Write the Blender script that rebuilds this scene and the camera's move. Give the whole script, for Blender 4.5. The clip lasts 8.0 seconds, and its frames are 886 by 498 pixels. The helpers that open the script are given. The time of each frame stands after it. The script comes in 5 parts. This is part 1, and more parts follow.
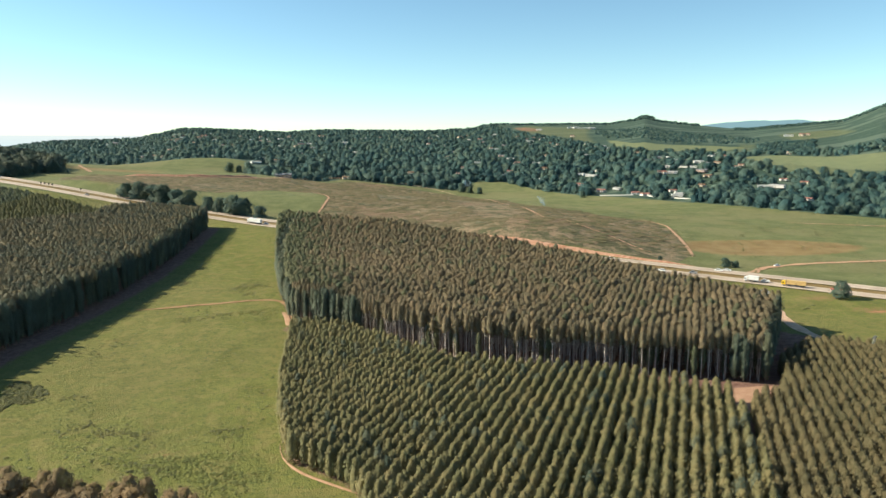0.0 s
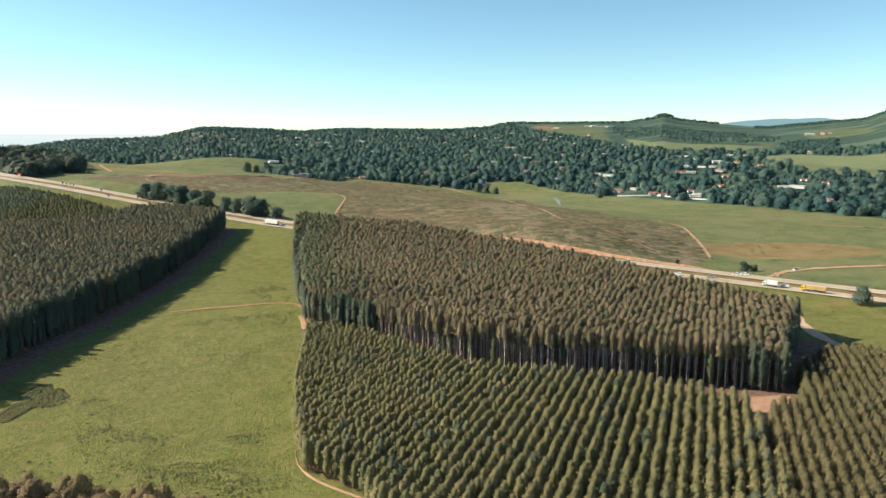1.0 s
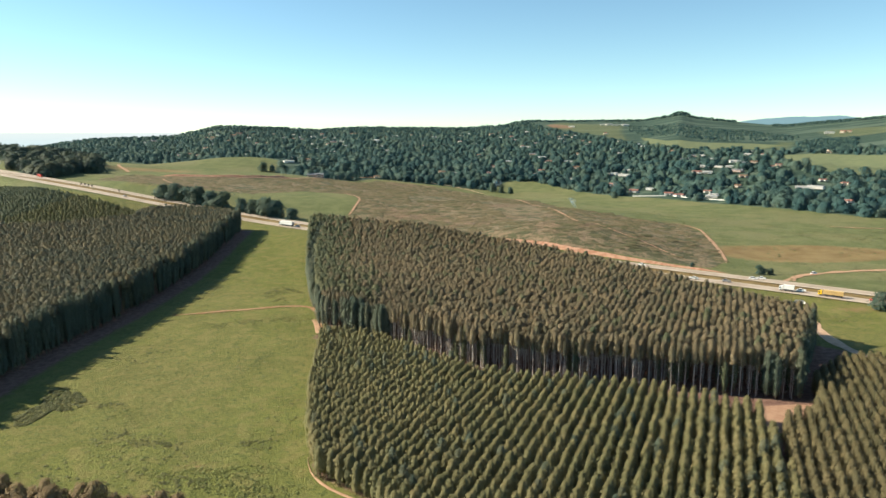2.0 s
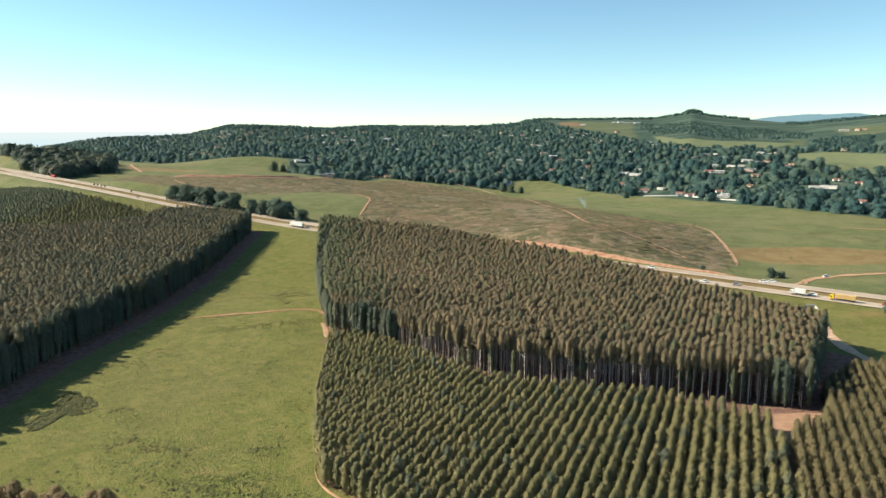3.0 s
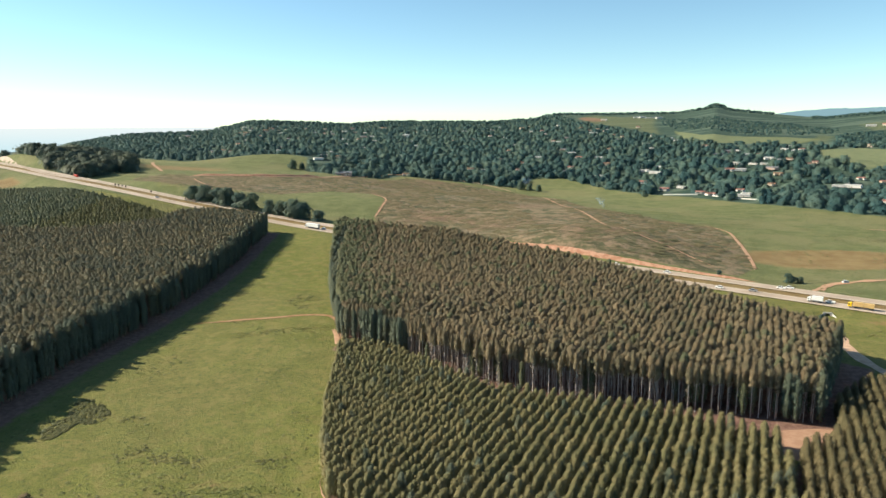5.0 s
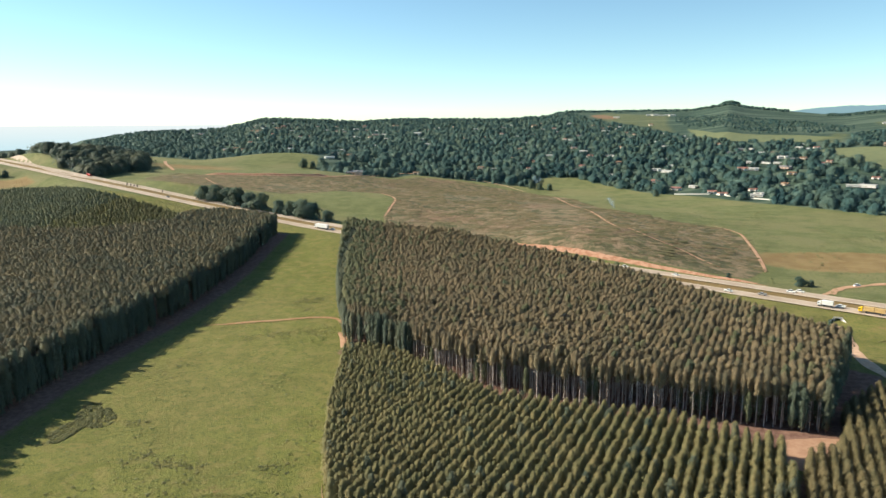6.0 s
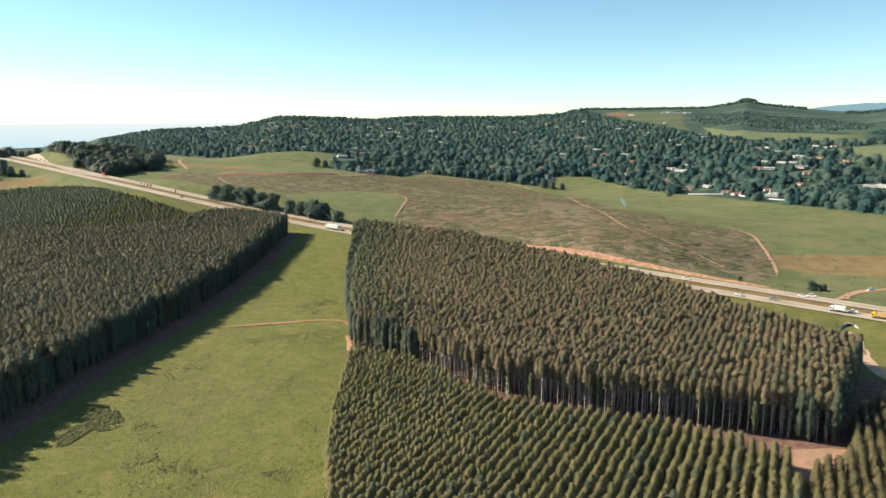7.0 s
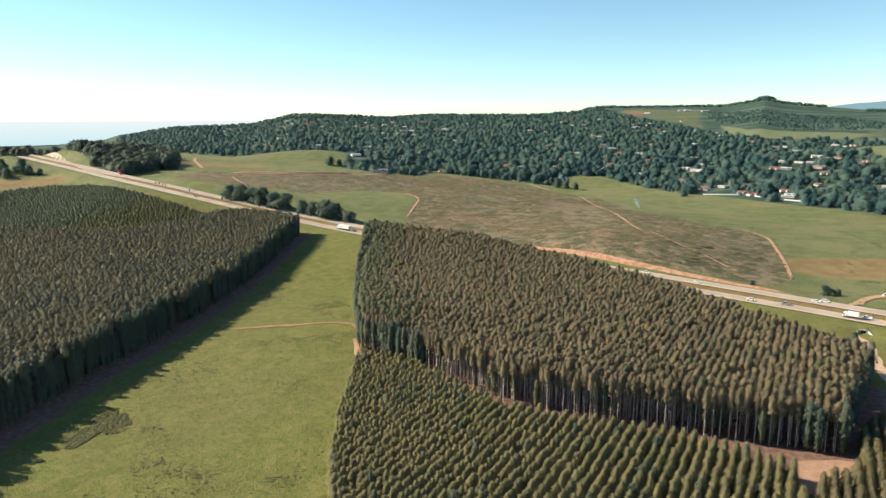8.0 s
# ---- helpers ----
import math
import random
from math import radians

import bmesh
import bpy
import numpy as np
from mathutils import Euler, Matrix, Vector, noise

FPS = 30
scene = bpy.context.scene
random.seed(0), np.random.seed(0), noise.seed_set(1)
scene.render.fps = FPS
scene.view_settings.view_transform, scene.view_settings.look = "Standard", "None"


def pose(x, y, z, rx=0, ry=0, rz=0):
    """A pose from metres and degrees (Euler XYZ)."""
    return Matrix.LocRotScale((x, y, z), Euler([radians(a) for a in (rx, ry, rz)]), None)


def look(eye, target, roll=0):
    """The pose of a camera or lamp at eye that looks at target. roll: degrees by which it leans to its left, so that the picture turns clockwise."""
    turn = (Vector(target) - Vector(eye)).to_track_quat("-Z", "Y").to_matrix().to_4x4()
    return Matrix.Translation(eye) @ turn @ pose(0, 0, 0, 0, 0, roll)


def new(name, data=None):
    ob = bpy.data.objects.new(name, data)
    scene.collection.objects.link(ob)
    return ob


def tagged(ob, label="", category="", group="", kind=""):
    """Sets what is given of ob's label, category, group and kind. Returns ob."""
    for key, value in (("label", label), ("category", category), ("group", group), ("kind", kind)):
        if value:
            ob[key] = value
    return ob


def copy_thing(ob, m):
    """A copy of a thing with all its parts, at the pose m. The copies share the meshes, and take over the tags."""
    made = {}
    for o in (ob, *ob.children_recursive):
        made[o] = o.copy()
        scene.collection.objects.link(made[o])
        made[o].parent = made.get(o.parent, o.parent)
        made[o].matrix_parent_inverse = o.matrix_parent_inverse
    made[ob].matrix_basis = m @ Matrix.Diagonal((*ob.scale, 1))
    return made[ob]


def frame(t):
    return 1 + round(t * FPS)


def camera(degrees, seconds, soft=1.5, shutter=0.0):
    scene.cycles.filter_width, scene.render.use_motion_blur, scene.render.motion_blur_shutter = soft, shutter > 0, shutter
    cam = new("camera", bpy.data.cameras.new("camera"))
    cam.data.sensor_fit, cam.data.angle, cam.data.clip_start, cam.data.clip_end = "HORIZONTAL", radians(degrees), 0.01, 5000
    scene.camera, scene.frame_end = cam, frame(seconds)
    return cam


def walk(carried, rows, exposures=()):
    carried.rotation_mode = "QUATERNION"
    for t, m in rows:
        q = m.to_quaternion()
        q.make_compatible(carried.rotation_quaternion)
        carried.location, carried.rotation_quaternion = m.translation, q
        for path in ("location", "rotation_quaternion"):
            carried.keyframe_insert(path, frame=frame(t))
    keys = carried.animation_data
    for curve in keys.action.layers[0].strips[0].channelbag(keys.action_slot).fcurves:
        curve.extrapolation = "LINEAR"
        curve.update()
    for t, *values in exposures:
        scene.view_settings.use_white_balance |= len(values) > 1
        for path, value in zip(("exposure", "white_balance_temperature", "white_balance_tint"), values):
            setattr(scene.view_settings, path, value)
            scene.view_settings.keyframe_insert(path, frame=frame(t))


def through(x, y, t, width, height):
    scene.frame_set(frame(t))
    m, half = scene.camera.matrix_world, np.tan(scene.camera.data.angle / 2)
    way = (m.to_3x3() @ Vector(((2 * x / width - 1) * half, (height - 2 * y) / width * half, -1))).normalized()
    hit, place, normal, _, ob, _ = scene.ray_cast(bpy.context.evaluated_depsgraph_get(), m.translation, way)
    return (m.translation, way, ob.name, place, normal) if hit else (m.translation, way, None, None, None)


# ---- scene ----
cam = camera(66.1, 8.0)
METRES, EYE, TILT, LEAN, TURN = 28.0, 78.0, -9.3, 0.0, 0.0
ROWS = [
    (0.0, 0.0, 0.0, 0.0, 0.0, 0.0, -0.0),
    (0.5, 0.006, -0.0068, 0.0492, 0.68, -0.09, -0.1),
    (1.0, 0.0143, -0.0128, 0.098, 1.38, -0.16, -0.2),
    (1.5, 0.024, -0.0179, 0.1464, 2.04, -0.24, -0.28),
    (3.0, 0.0807, -0.0308, 0.2946, 3.54, -0.51, -0.4),
    (3.5, 0.1091, -0.0313, 0.3442, 3.93, -0.62, -0.4),
    (4.0, 0.1428, -0.0302, 0.3955, 4.29, -0.73, -0.41),
    (4.5, 0.1806, -0.0276, 0.4468, 4.75, -0.85, -0.47),
    (6.0, 0.3161, -0.0087, 0.6024, 6.23, -1.23, -0.67),
    (6.5, 0.3664, 0.0008, 0.6541, 6.81, -1.34, -0.76),
    (7.0, 0.4192, 0.0126, 0.7053, 7.39, -1.47, -0.85),
    (7.5, 0.4736, 0.0253, 0.7589, 7.97, -1.6, -0.96),
    (8.0, 0.5277, 0.0396, 0.8117, 8.65, -1.71, -1.1),
]
walk(cam, [(t, pose(0, 0, EYE, TILT, LEAN, TURN) @ pose(METRES * x, METRES * y, METRES * z, 90 + pitch, roll, yaw)) for t, x, y, z, yaw, pitch, roll in ROWS],
     exposures=[(0.0, 1.0, 6500, 2), (8.0, 1.0, 6500, 5)])

# ---- light ----
SUN_ELEVATION, SUN_FROM = 33.0, (-1.0, 0.14)  # the sun stands to the west, a little ahead
world = bpy.data.worlds.new("world")
scene.world = world
world.use_nodes = True
wn = world.node_tree
wn.nodes.clear()
sky = wn.nodes.new("ShaderNodeTexSky")
sky.sky_type, sky.sun_disc = "NISHITA", False
sky.sun_elevation = radians(SUN_ELEVATION)
sky.sun_rotation = math.atan2(SUN_FROM[0], SUN_FROM[1]) % (2 * math.pi)
sky.altitude, sky.air_density, sky.dust_density, sky.ozone_density = 1800.0, 1.0, 0.0, 1.2
wb = wn.nodes.new("ShaderNodeBackground")
wb.inputs["Strength"].default_value = 0.080
wo = wn.nodes.new("ShaderNodeOutputWorld")
cast = wn.nodes.new("ShaderNodeMix")  # a slight cyan cast over the whole sky
cast.data_type, cast.blend_type = "RGBA", "MULTIPLY"
cast.inputs[0].default_value, cast.inputs[7].default_value = 1.0, (0.905, 1.045, 1.025, 1.0)
wn.links.new(sky.outputs[0], cast.inputs[6])
wn.links.new(cast.outputs[2], wb.inputs[0])
wn.links.new(wb.outputs[0], wo.inputs[0])
sun = new("sun", bpy.data.lights.new("sun", "SUN"))
sun.data.energy, sun.data.angle, sun.data.color = 4.7, radians(0.6), (1.0, 0.88, 0.71)
sd = Vector((SUN_FROM[0], SUN_FROM[1], math.hypot(*SUN_FROM) * math.tan(radians(SUN_ELEVATION))))
sun.matrix_world = look(sd * 500, (0, 0, 0))

# ---- materials ----
class Graph:
    """A small helper to lay out shader nodes."""

    def __init__(self, name, rough=0.8, spec=0.25):
        self.m = bpy.data.materials.new(name)
        self.m.use_nodes = True
        self.t = self.m.node_tree
        self.b = self.t.nodes["Principled BSDF"]
        self.b.inputs["Roughness"].default_value = rough
        self.b.inputs["Specular IOR Level"].default_value = spec
        self.geo = self.t.nodes.new("ShaderNodeNewGeometry")
        self.pos = self.geo.outputs["Position"]

    def link(self, a, b):
        self.t.links.new(a, b)

    def noise(self, scale, detail=3.0, rough=0.6, stretch=None, turn=0.0, vector=None):
        n = self.t.nodes.new("ShaderNodeTexNoise")
        n.inputs["Scale"].default_value, n.inputs["Detail"].default_value = scale, detail
        n.inputs["Roughness"].default_value = rough
        v = vector or self.pos
        if stretch:
            mp = self.t.nodes.new("ShaderNodeMapping")
            mp.inputs["Scale"].default_value = stretch
            rot = self.t.nodes.new("ShaderNodeVectorRotate")
            rot.rotation_type = "Z_AXIS"
            rot.inputs["Angle"].default_value = radians(turn)
            self.link(v, rot.inputs["Vector"])
            self.link(rot.outputs[0], mp.inputs["Vector"])
            v = mp.outputs[0]
        self.link(v, n.inputs["Vector"])
        return n.outputs["Fac"]

    def ramp(self, value, lo, hi):
        r = self.t.nodes.new("ShaderNodeMapRange")
        r.interpolation_type = "SMOOTHSTEP"
        self.link(value, r.inputs["Value"])
        r.inputs["From Min"].default_value, r.inputs["From Max"].default_value = lo, hi
        return r.outputs[0]

    def math(self, op, a, b=0.0, c=None):
        n = self.t.nodes.new("ShaderNodeMath")
        n.operation = op
        for i, v in enumerate((a, b, c)):
            if v is None:
                continue
            if isinstance(v, (int, float)):
                n.inputs[i].default_value = v
            else:
                self.link(v, n.inputs[i])
        return n.outputs[0]

    def mix(self, fac, a, b, blend="MIX"):
        n = self.t.nodes.new("ShaderNodeMix")
        n.data_type, n.blend_type = "RGBA", blend
        for i, v in ((0, fac), (6, a), (7, b)):
            if isinstance(v, (int, float)):
                n.inputs[i].default_value = v
            elif isinstance(v, tuple):
                n.inputs[i].default_value = (*v, 1.0)
            else:
                self.link(v, n.inputs[i])
        return n.outputs[2]

    def attribute(self, name):
        n = self.t.nodes.new("ShaderNodeAttribute")
        n.attribute_name = name
        return n.outputs["Fac"]

    def chance(self):
        n = self.t.nodes.new("ShaderNodeObjectInfo")
        return n.outputs["Random"]

    def bump(self, value, strength, distance):
        n = self.t.nodes.new("ShaderNodeBump")
        n.inputs["Strength"].default_value, n.inputs["Distance"].default_value = strength, distance
        self.link(value, n.inputs["Height"])
        self.link(n.outputs[0], self.b.inputs["Normal"])
        return n

    def colour(self, c):
        self.link(c, self.b.inputs["Base Color"])
        return self.m


def plain(name, colour, rough=0.6, metal=0.0, wear=0.25, scale=1.5):
    """Paint, metal or cloth with slight stains at two scales."""
    g = Graph(name, rough)
    g.b.inputs["Metallic"].default_value = metal
    n1, n2 = g.noise(scale, 4), g.noise(scale * 9, 2)
    f = g.math("MULTIPLY", g.math("ADD", n1, n2), 0.5)
    dark = tuple(c * (1 - wear) for c in colour)
    light = tuple(min(1.0, c * (1 + wear * 0.5)) for c in colour)
    return g.colour(g.mix(g.ramp(f, 0.3, 0.7), dark, light))


def foliage(name, low, mid, high, through=0.18, gaps=0.0, grain=3.2):
    """Leaves: each tree has its own tint, each clump its own shade; gaps: how much shows through between the leaves."""
    g = Graph(name, 0.7, 0.2)
    own = g.math("FRACT", g.math("ADD", g.attribute("tint"), g.chance()))
    isl = g.t.nodes.new("ShaderNodeNewGeometry").outputs["Random Per Island"]
    f = g.math("ADD", g.math("MULTIPLY", own, 0.75), g.math("MULTIPLY", isl, 0.25))
    c = g.mix(g.ramp(f, 0.1, 0.55), low, mid)
    c = g.mix(g.ramp(f, 0.5, 0.95), c, high)
    fine = g.noise(grain * 0.7, 3, 0.7)
    c = g.mix(g.math("MULTIPLY", g.ramp(fine, 0.40, 0.62), 0.30), c, tuple(v * 0.55 for v in low))
    # leaves face outwards from the crown rather than along each clump
    at = g.t.nodes.new("ShaderNodeAttribute")
    at.attribute_name = "facing"
    turn = g.t.nodes.new("ShaderNodeVectorTransform")
    turn.vector_type, turn.convert_from, turn.convert_to = "NORMAL", "OBJECT", "WORLD"
    g.link(at.outputs["Vector"], turn.inputs[0])
    own_way = g.t.nodes.new("ShaderNodeVectorMath")
    own_way.operation = "SCALE"
    g.link(g.geo.outputs["Normal"], own_way.inputs[0])
    own_way.inputs["Scale"].default_value = 0.4
    both = g.t.nodes.new("ShaderNodeVectorMath")
    g.link(turn.outputs[0], both.inputs[0])
    g.link(own_way.outputs[0], both.inputs[1])
    unit = g.t.nodes.new("ShaderNodeVectorMath")
    unit.operation = "NORMALIZE"
    g.link(both.outputs[0], unit.inputs[0])
    bump = g.bump(fine, 0.4, 0.3)
    g.link(unit.outputs[0], bump.inputs["Normal"])
    big = g.noise(0.02, 2)
    c = g.mix(g.math("MULTIPLY", g.ramp(big, 0.35, 0.7), 0.35), c, high)
    g.colour(c)
    tr = g.t.nodes.new("ShaderNodeBsdfTranslucent")
    g.link(c, tr.inputs["Color"])
    g.link(bump.outputs[0], tr.inputs["Normal"])
    mx = g.t.nodes.new("ShaderNodeMixShader")
    mx.inputs[0].default_value = through
    out = g.t.nodes["Material Output"]
    g.link(g.b.outputs[0], mx.inputs[1])
    g.link(tr.outputs[0], mx.inputs[2])
    g.link(mx.outputs[0], out.inputs["Surface"])
    if gaps:
        clear = g.t.nodes.new("ShaderNodeBsdfTransparent")
        hole = g.t.nodes.new("ShaderNodeMixShader")
        g.link(g.ramp(g.noise(grain, 2, 0.6), gaps, gaps + 0.06), hole.inputs[0])
        g.link(clear.outputs[0], hole.inputs[1])
        g.link(mx.outputs[0], hole.inputs[2])
        g.link(hole.outputs[0], out.inputs["Surface"])
    return g.m


LEAF_TALL = foliage("gum_leaves_tall", (0.165, 0.150, 0.094), (0.222, 0.184, 0.112), (0.300, 0.228, 0.136), 0.30, 0.44, 4.2)
LEAF_YOUNG = foliage("gum_leaves_young", (0.176, 0.176, 0.084), (0.232, 0.214, 0.102), (0.292, 0.246, 0.118), 0.30, 0.43, 4.5)
LEAF_NEAR = foliage("gum_leaves_brown", (0.170, 0.124, 0.068), (0.228, 0.160, 0.084), (0.300, 0.206, 0.104), 0.30, 0.43, 4.5)
LEAF_EAST = foliage("gum_leaves_east", (0.136, 0.126, 0.066), (0.180, 0.154, 0.080), (0.226, 0.182, 0.094), 0.30, 0.44, 4.5)
LEAF_WEST = foliage("gum_leaves_west", (0.094, 0.112, 0.084), (0.150, 0.150, 0.098), (0.228, 0.186, 0.106), 0.30, 0.44, 3.8)
LEAF_GREEN = foliage("gum_leaves_green", (0.110, 0.136, 0.080), (0.156, 0.168, 0.092), (0.210, 0.198, 0.108), 0.30, 0.44, 4.0)
# rim gums: part of the rim's teal shade is put into the leaf colour
LEAF_RIM = foliage("gum_leaves_rim", (0.082, 0.112, 0.084), (0.122, 0.148, 0.104), (0.176, 0.178, 0.112), 0.30, 0.45, 3.4)
LEAF_FRESH = foliage("gum_leaves_fresh", (0.076, 0.108, 0.078), (0.110, 0.140, 0.090), (0.160, 0.170, 0.092), 0.35, 0.42, 2.6)
LEAF_BRIGHT = foliage("gum_leaves_bright", (0.118, 0.130, 0.066), (0.150, 0.156, 0.078), (0.185, 0.178, 0.088), 0.42, 0.42, 2.6)
# far woods and hill: the teal of distance haze is put into both leaf colours
LEAF_WOOD = foliage("hazy_broad_leaves", (0.026, 0.072, 0.080), (0.058, 0.126, 0.126), (0.145, 0.205, 0.155), 0.30, 0.44, 1.3)
LEAF_HILL = foliage("hill_leaves", (0.036, 0.066, 0.058), (0.070, 0.102, 0.080), (0.140, 0.152, 0.098), 0.30, 0.44, 1.2)
LEAF_DARK = foliage("dark_leaves", (0.036, 0.080, 0.078), (0.062, 0.112, 0.094), (0.110, 0.150, 0.106), 0.40, 0.43, 1.8)
LEAF_SHRUB = foliage("shrub_leaves", (0.120, 0.132, 0.060), (0.165, 0.172, 0.076), (0.220, 0.208, 0.090), 0.25, 0.41, 4.0)
LEAF_GRASS = foliage("tall_grass", (0.180, 0.205, 0.068), (0.225, 0.242, 0.084), (0.265, 0.265, 0.100), 0.30, 0.40, 4.0)
TWIGS = foliage("dry_twigs", (0.260, 0.205, 0.175), (0.330, 0.270, 0.235), (0.410, 0.345, 0.300), 0.35)
BRUSH = foliage("cut_brush", (0.120, 0.124, 0.064), (0.180, 0.158, 0.088), (0.250, 0.188, 0.118), 0.3)


def bark(name, a, b):
    g = Graph(name, 0.85)
    n = g.noise(1.2, 4, stretch=(4.0, 4.0, 0.5))
    c = g.mix(g.ramp(n, 0.35, 0.7), a, b)
    g.bump(n, 0.5, 0.05)
    return g.colour(c)


BARK_PALE = bark("pale_gum_bark", (0.36, 0.31, 0.28), (0.72, 0.65, 0.60))
# gum bark darkened: the shade at the rim is put into its colour
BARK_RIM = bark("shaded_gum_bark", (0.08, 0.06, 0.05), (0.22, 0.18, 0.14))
BARK_DARK = bark("dark_bark", (0.05, 0.04, 0.03), (0.13, 0.10, 0.075))


def ground_material():
    g = Graph("ground_cover", 0.95, 0.1)
    n0, n1, n2, n3 = g.noise(0.011, 3), g.noise(0.06, 4), g.noise(0.45, 4), g.noise(2.6, 3)
    # meadow
    grass = g.mix(g.ramp(n1, 0.35, 0.65), (0.144, 0.150, 0.040), (0.178, 0.182, 0.052))
    grass = g.mix(g.math("MULTIPLY", g.ramp(n0, 0.40, 0.64), 0.7), grass, (0.180, 0.165, 0.060))
    grass = g.mix(g.math("MULTIPLY", g.ramp(n2, 0.46, 0.72), 0.6), grass, (0.085, 0.108, 0.038))
    grass = g.mix(g.math("MULTIPLY", g.ramp(n3, 0.48, 0.68), 0.62), grass, (0.069, 0.084, 0.031))

    def zone(name, soft=0.25):
        a = g.math("ADD", g.attribute(name), g.math("MULTIPLY", g.math("SUBTRACT", n2, 0.5), soft * 2))
        return g.ramp(a, 0.35, 0.65)

    n4 = g.noise(0.16, 4, 0.65)
    grass = g.mix(g.math("MULTIPLY", g.ramp(n4, 0.46, 0.64), 0.65), grass, (0.212, 0.180, 0.068))
    grass = g.mix(g.math("MULTIPLY", g.ramp(g.noise(0.9, 3, 0.7), 0.55, 0.68), 0.65), grass, (0.076, 0.091, 0.031))
    # lush, dry and bare parts
    c = g.mix(zone("lush"), grass, g.mix(g.ramp(n1, 0.3, 0.7), (0.167, 0.195, 0.062), (0.205, 0.218, 0.078)))
    far_field = g.mix(g.ramp(n1, 0.35, 0.65), (0.124, 0.138, 0.058), (0.170, 0.178, 0.078))
    far_field = g.mix(g.math("MULTIPLY", g.ramp(n0, 0.46, 0.62), 0.65), far_field, (0.202, 0.186, 0.092))
    far_field = g.mix(g.math("MULTIPLY", g.ramp(n2, 0.48, 0.72), 0.6), far_field, (0.080, 0.093, 0.039))
    c = g.mix(zone("field"), c, far_field)
    hay = g.mix(g.ramp(n1, 0.3, 0.7), (0.136, 0.163, 0.085), (0.184, 0.195, 0.101))
    c = g.mix(zone("hay"), c, hay)
    dry = g.mix(g.ramp(n1, 0.35, 0.65), (0.222, 0.138, 0.066), (0.269, 0.185, 0.089))
    c = g.mix(g.math("MULTIPLY", zone("dry", 0.5), 0.8), c, dry)
    # cut-over plantation: brush lines over brown soil
    lines = g.noise(0.5, 4, 0.7, stretch=(0.13, 0.15, 0.2), turn=10)
    fine = g.noise(1.2, 3, 0.65, stretch=(0.20, 0.16, 0.2), turn=10)
    cut = g.mix(g.ramp(lines, 0.42, 0.56), (0.088, 0.086, 0.048), (0.250, 0.182, 0.118))
    cut = g.mix(g.math("MULTIPLY", g.ramp(fine, 0.46, 0.60), 0.7), cut, (0.098, 0.102, 0.054))
    cut = g.mix(g.math("MULTIPLY", g.ramp(n0, 0.5, 0.66), 0.5), cut, (0.216, 0.131, 0.089))
    cut = g.mix(g.math("MULTIPLY", g.ramp(n1, 0.45, 0.70), 0.35), cut, (0.150, 0.142, 0.080))
    c = g.mix(zone("cut", 0.15), c, cut)
    soil = g.mix(g.ramp(n2, 0.35, 0.65), (0.170, 0.096, 0.076), (0.250, 0.150, 0.118))
    soil = g.mix(g.math("MULTIPLY", g.ramp(n3, 0.5, 0.7), 0.5), soil, (0.110, 0.066, 0.048))
    c = g.mix(zone("soil", 0.2), c, soil)
    red = g.mix(g.ramp(n2, 0.3, 0.7), (0.316, 0.135, 0.073), (0.421, 0.222, 0.131))
    streak = g.noise(0.8, 4, 0.7, stretch=(0.5, 0.5, 3.0))
    red = g.mix(g.math("MULTIPLY", g.ramp(streak, 0.5, 0.7), 0.6), red, (0.240, 0.129, 0.064))
    c = g.mix(zone("red", 0.2), c, red)
    wood = g.mix(g.ramp(n1, 0.35, 0.65), (0.035, 0.063, 0.049), (0.058, 0.087, 0.061))
    wood = g.mix(g.math("MULTIPLY", g.ramp(g.noise(0.006, 3, stretch=(0.25, 1.6, 1), turn=-20), 0.50, 0.56), 0.85), wood, (0.103, 0.136, 0.101))
    c = g.mix(zone("wood"), c, wood)
    g.bump(g.math("ADD", n2, n3), 0.9, 0.5)
    return g.colour(c)


def dirt(name, a, b):
    g = Graph(name, 0.95, 0.1)
    n1, n2 = g.noise(0.35, 4), g.noise(3.0, 3)
    c = g.mix(g.ramp(n1, 0.35, 0.65), a, b)
    c = g.mix(g.math("MULTIPLY", g.ramp(n2, 0.5, 0.75), 0.4), c, tuple(v * 0.6 for v in a))
    g.bump(n2, 0.5, 0.08)
    return g.colour(c)


GROUND = ground_material()
DIRT_RED = dirt("red_dirt", (0.278, 0.156, 0.082), (0.360, 0.221, 0.131))
DIRT_PALE = dirt("pale_dirt", (0.468, 0.304, 0.205), (0.585, 0.404, 0.281))
DIRT_BANK = dirt("red_bank_earth", (0.340, 0.172, 0.108), (0.470, 0.278, 0.190))
DIRT_SAND = dirt("sandy_dirt", (0.386, 0.228, 0.143), (0.480, 0.298, 0.193))
DIRT_CLEARING = dirt("pinkish_sand", (0.330, 0.195, 0.130), (0.395, 0.245, 0.166))
GRASS_STRIP = dirt("trodden_grass", (0.135, 0.139, 0.049), (0.188, 0.172, 0.069))


def asphalt_material():
    g = Graph("worn_asphalt", 0.85, 0.2)
    n1, n2 = g.noise(0.05, 4), g.noise(2.5, 3)
    c = g.mix(g.ramp(n1, 0.35, 0.65), (0.36, 0.285, 0.220), (0.45, 0.360, 0.285))
    c = g.mix(g.math("MULTIPLY", g.ramp(n2, 0.45, 0.75), 0.3), c, (0.25, 0.19, 0.14))
    return g.colour(c)


ASPHALT = asphalt_material()
LINE_WHITE = plain("road_paint", (0.62, 0.52, 0.40), 0.6)

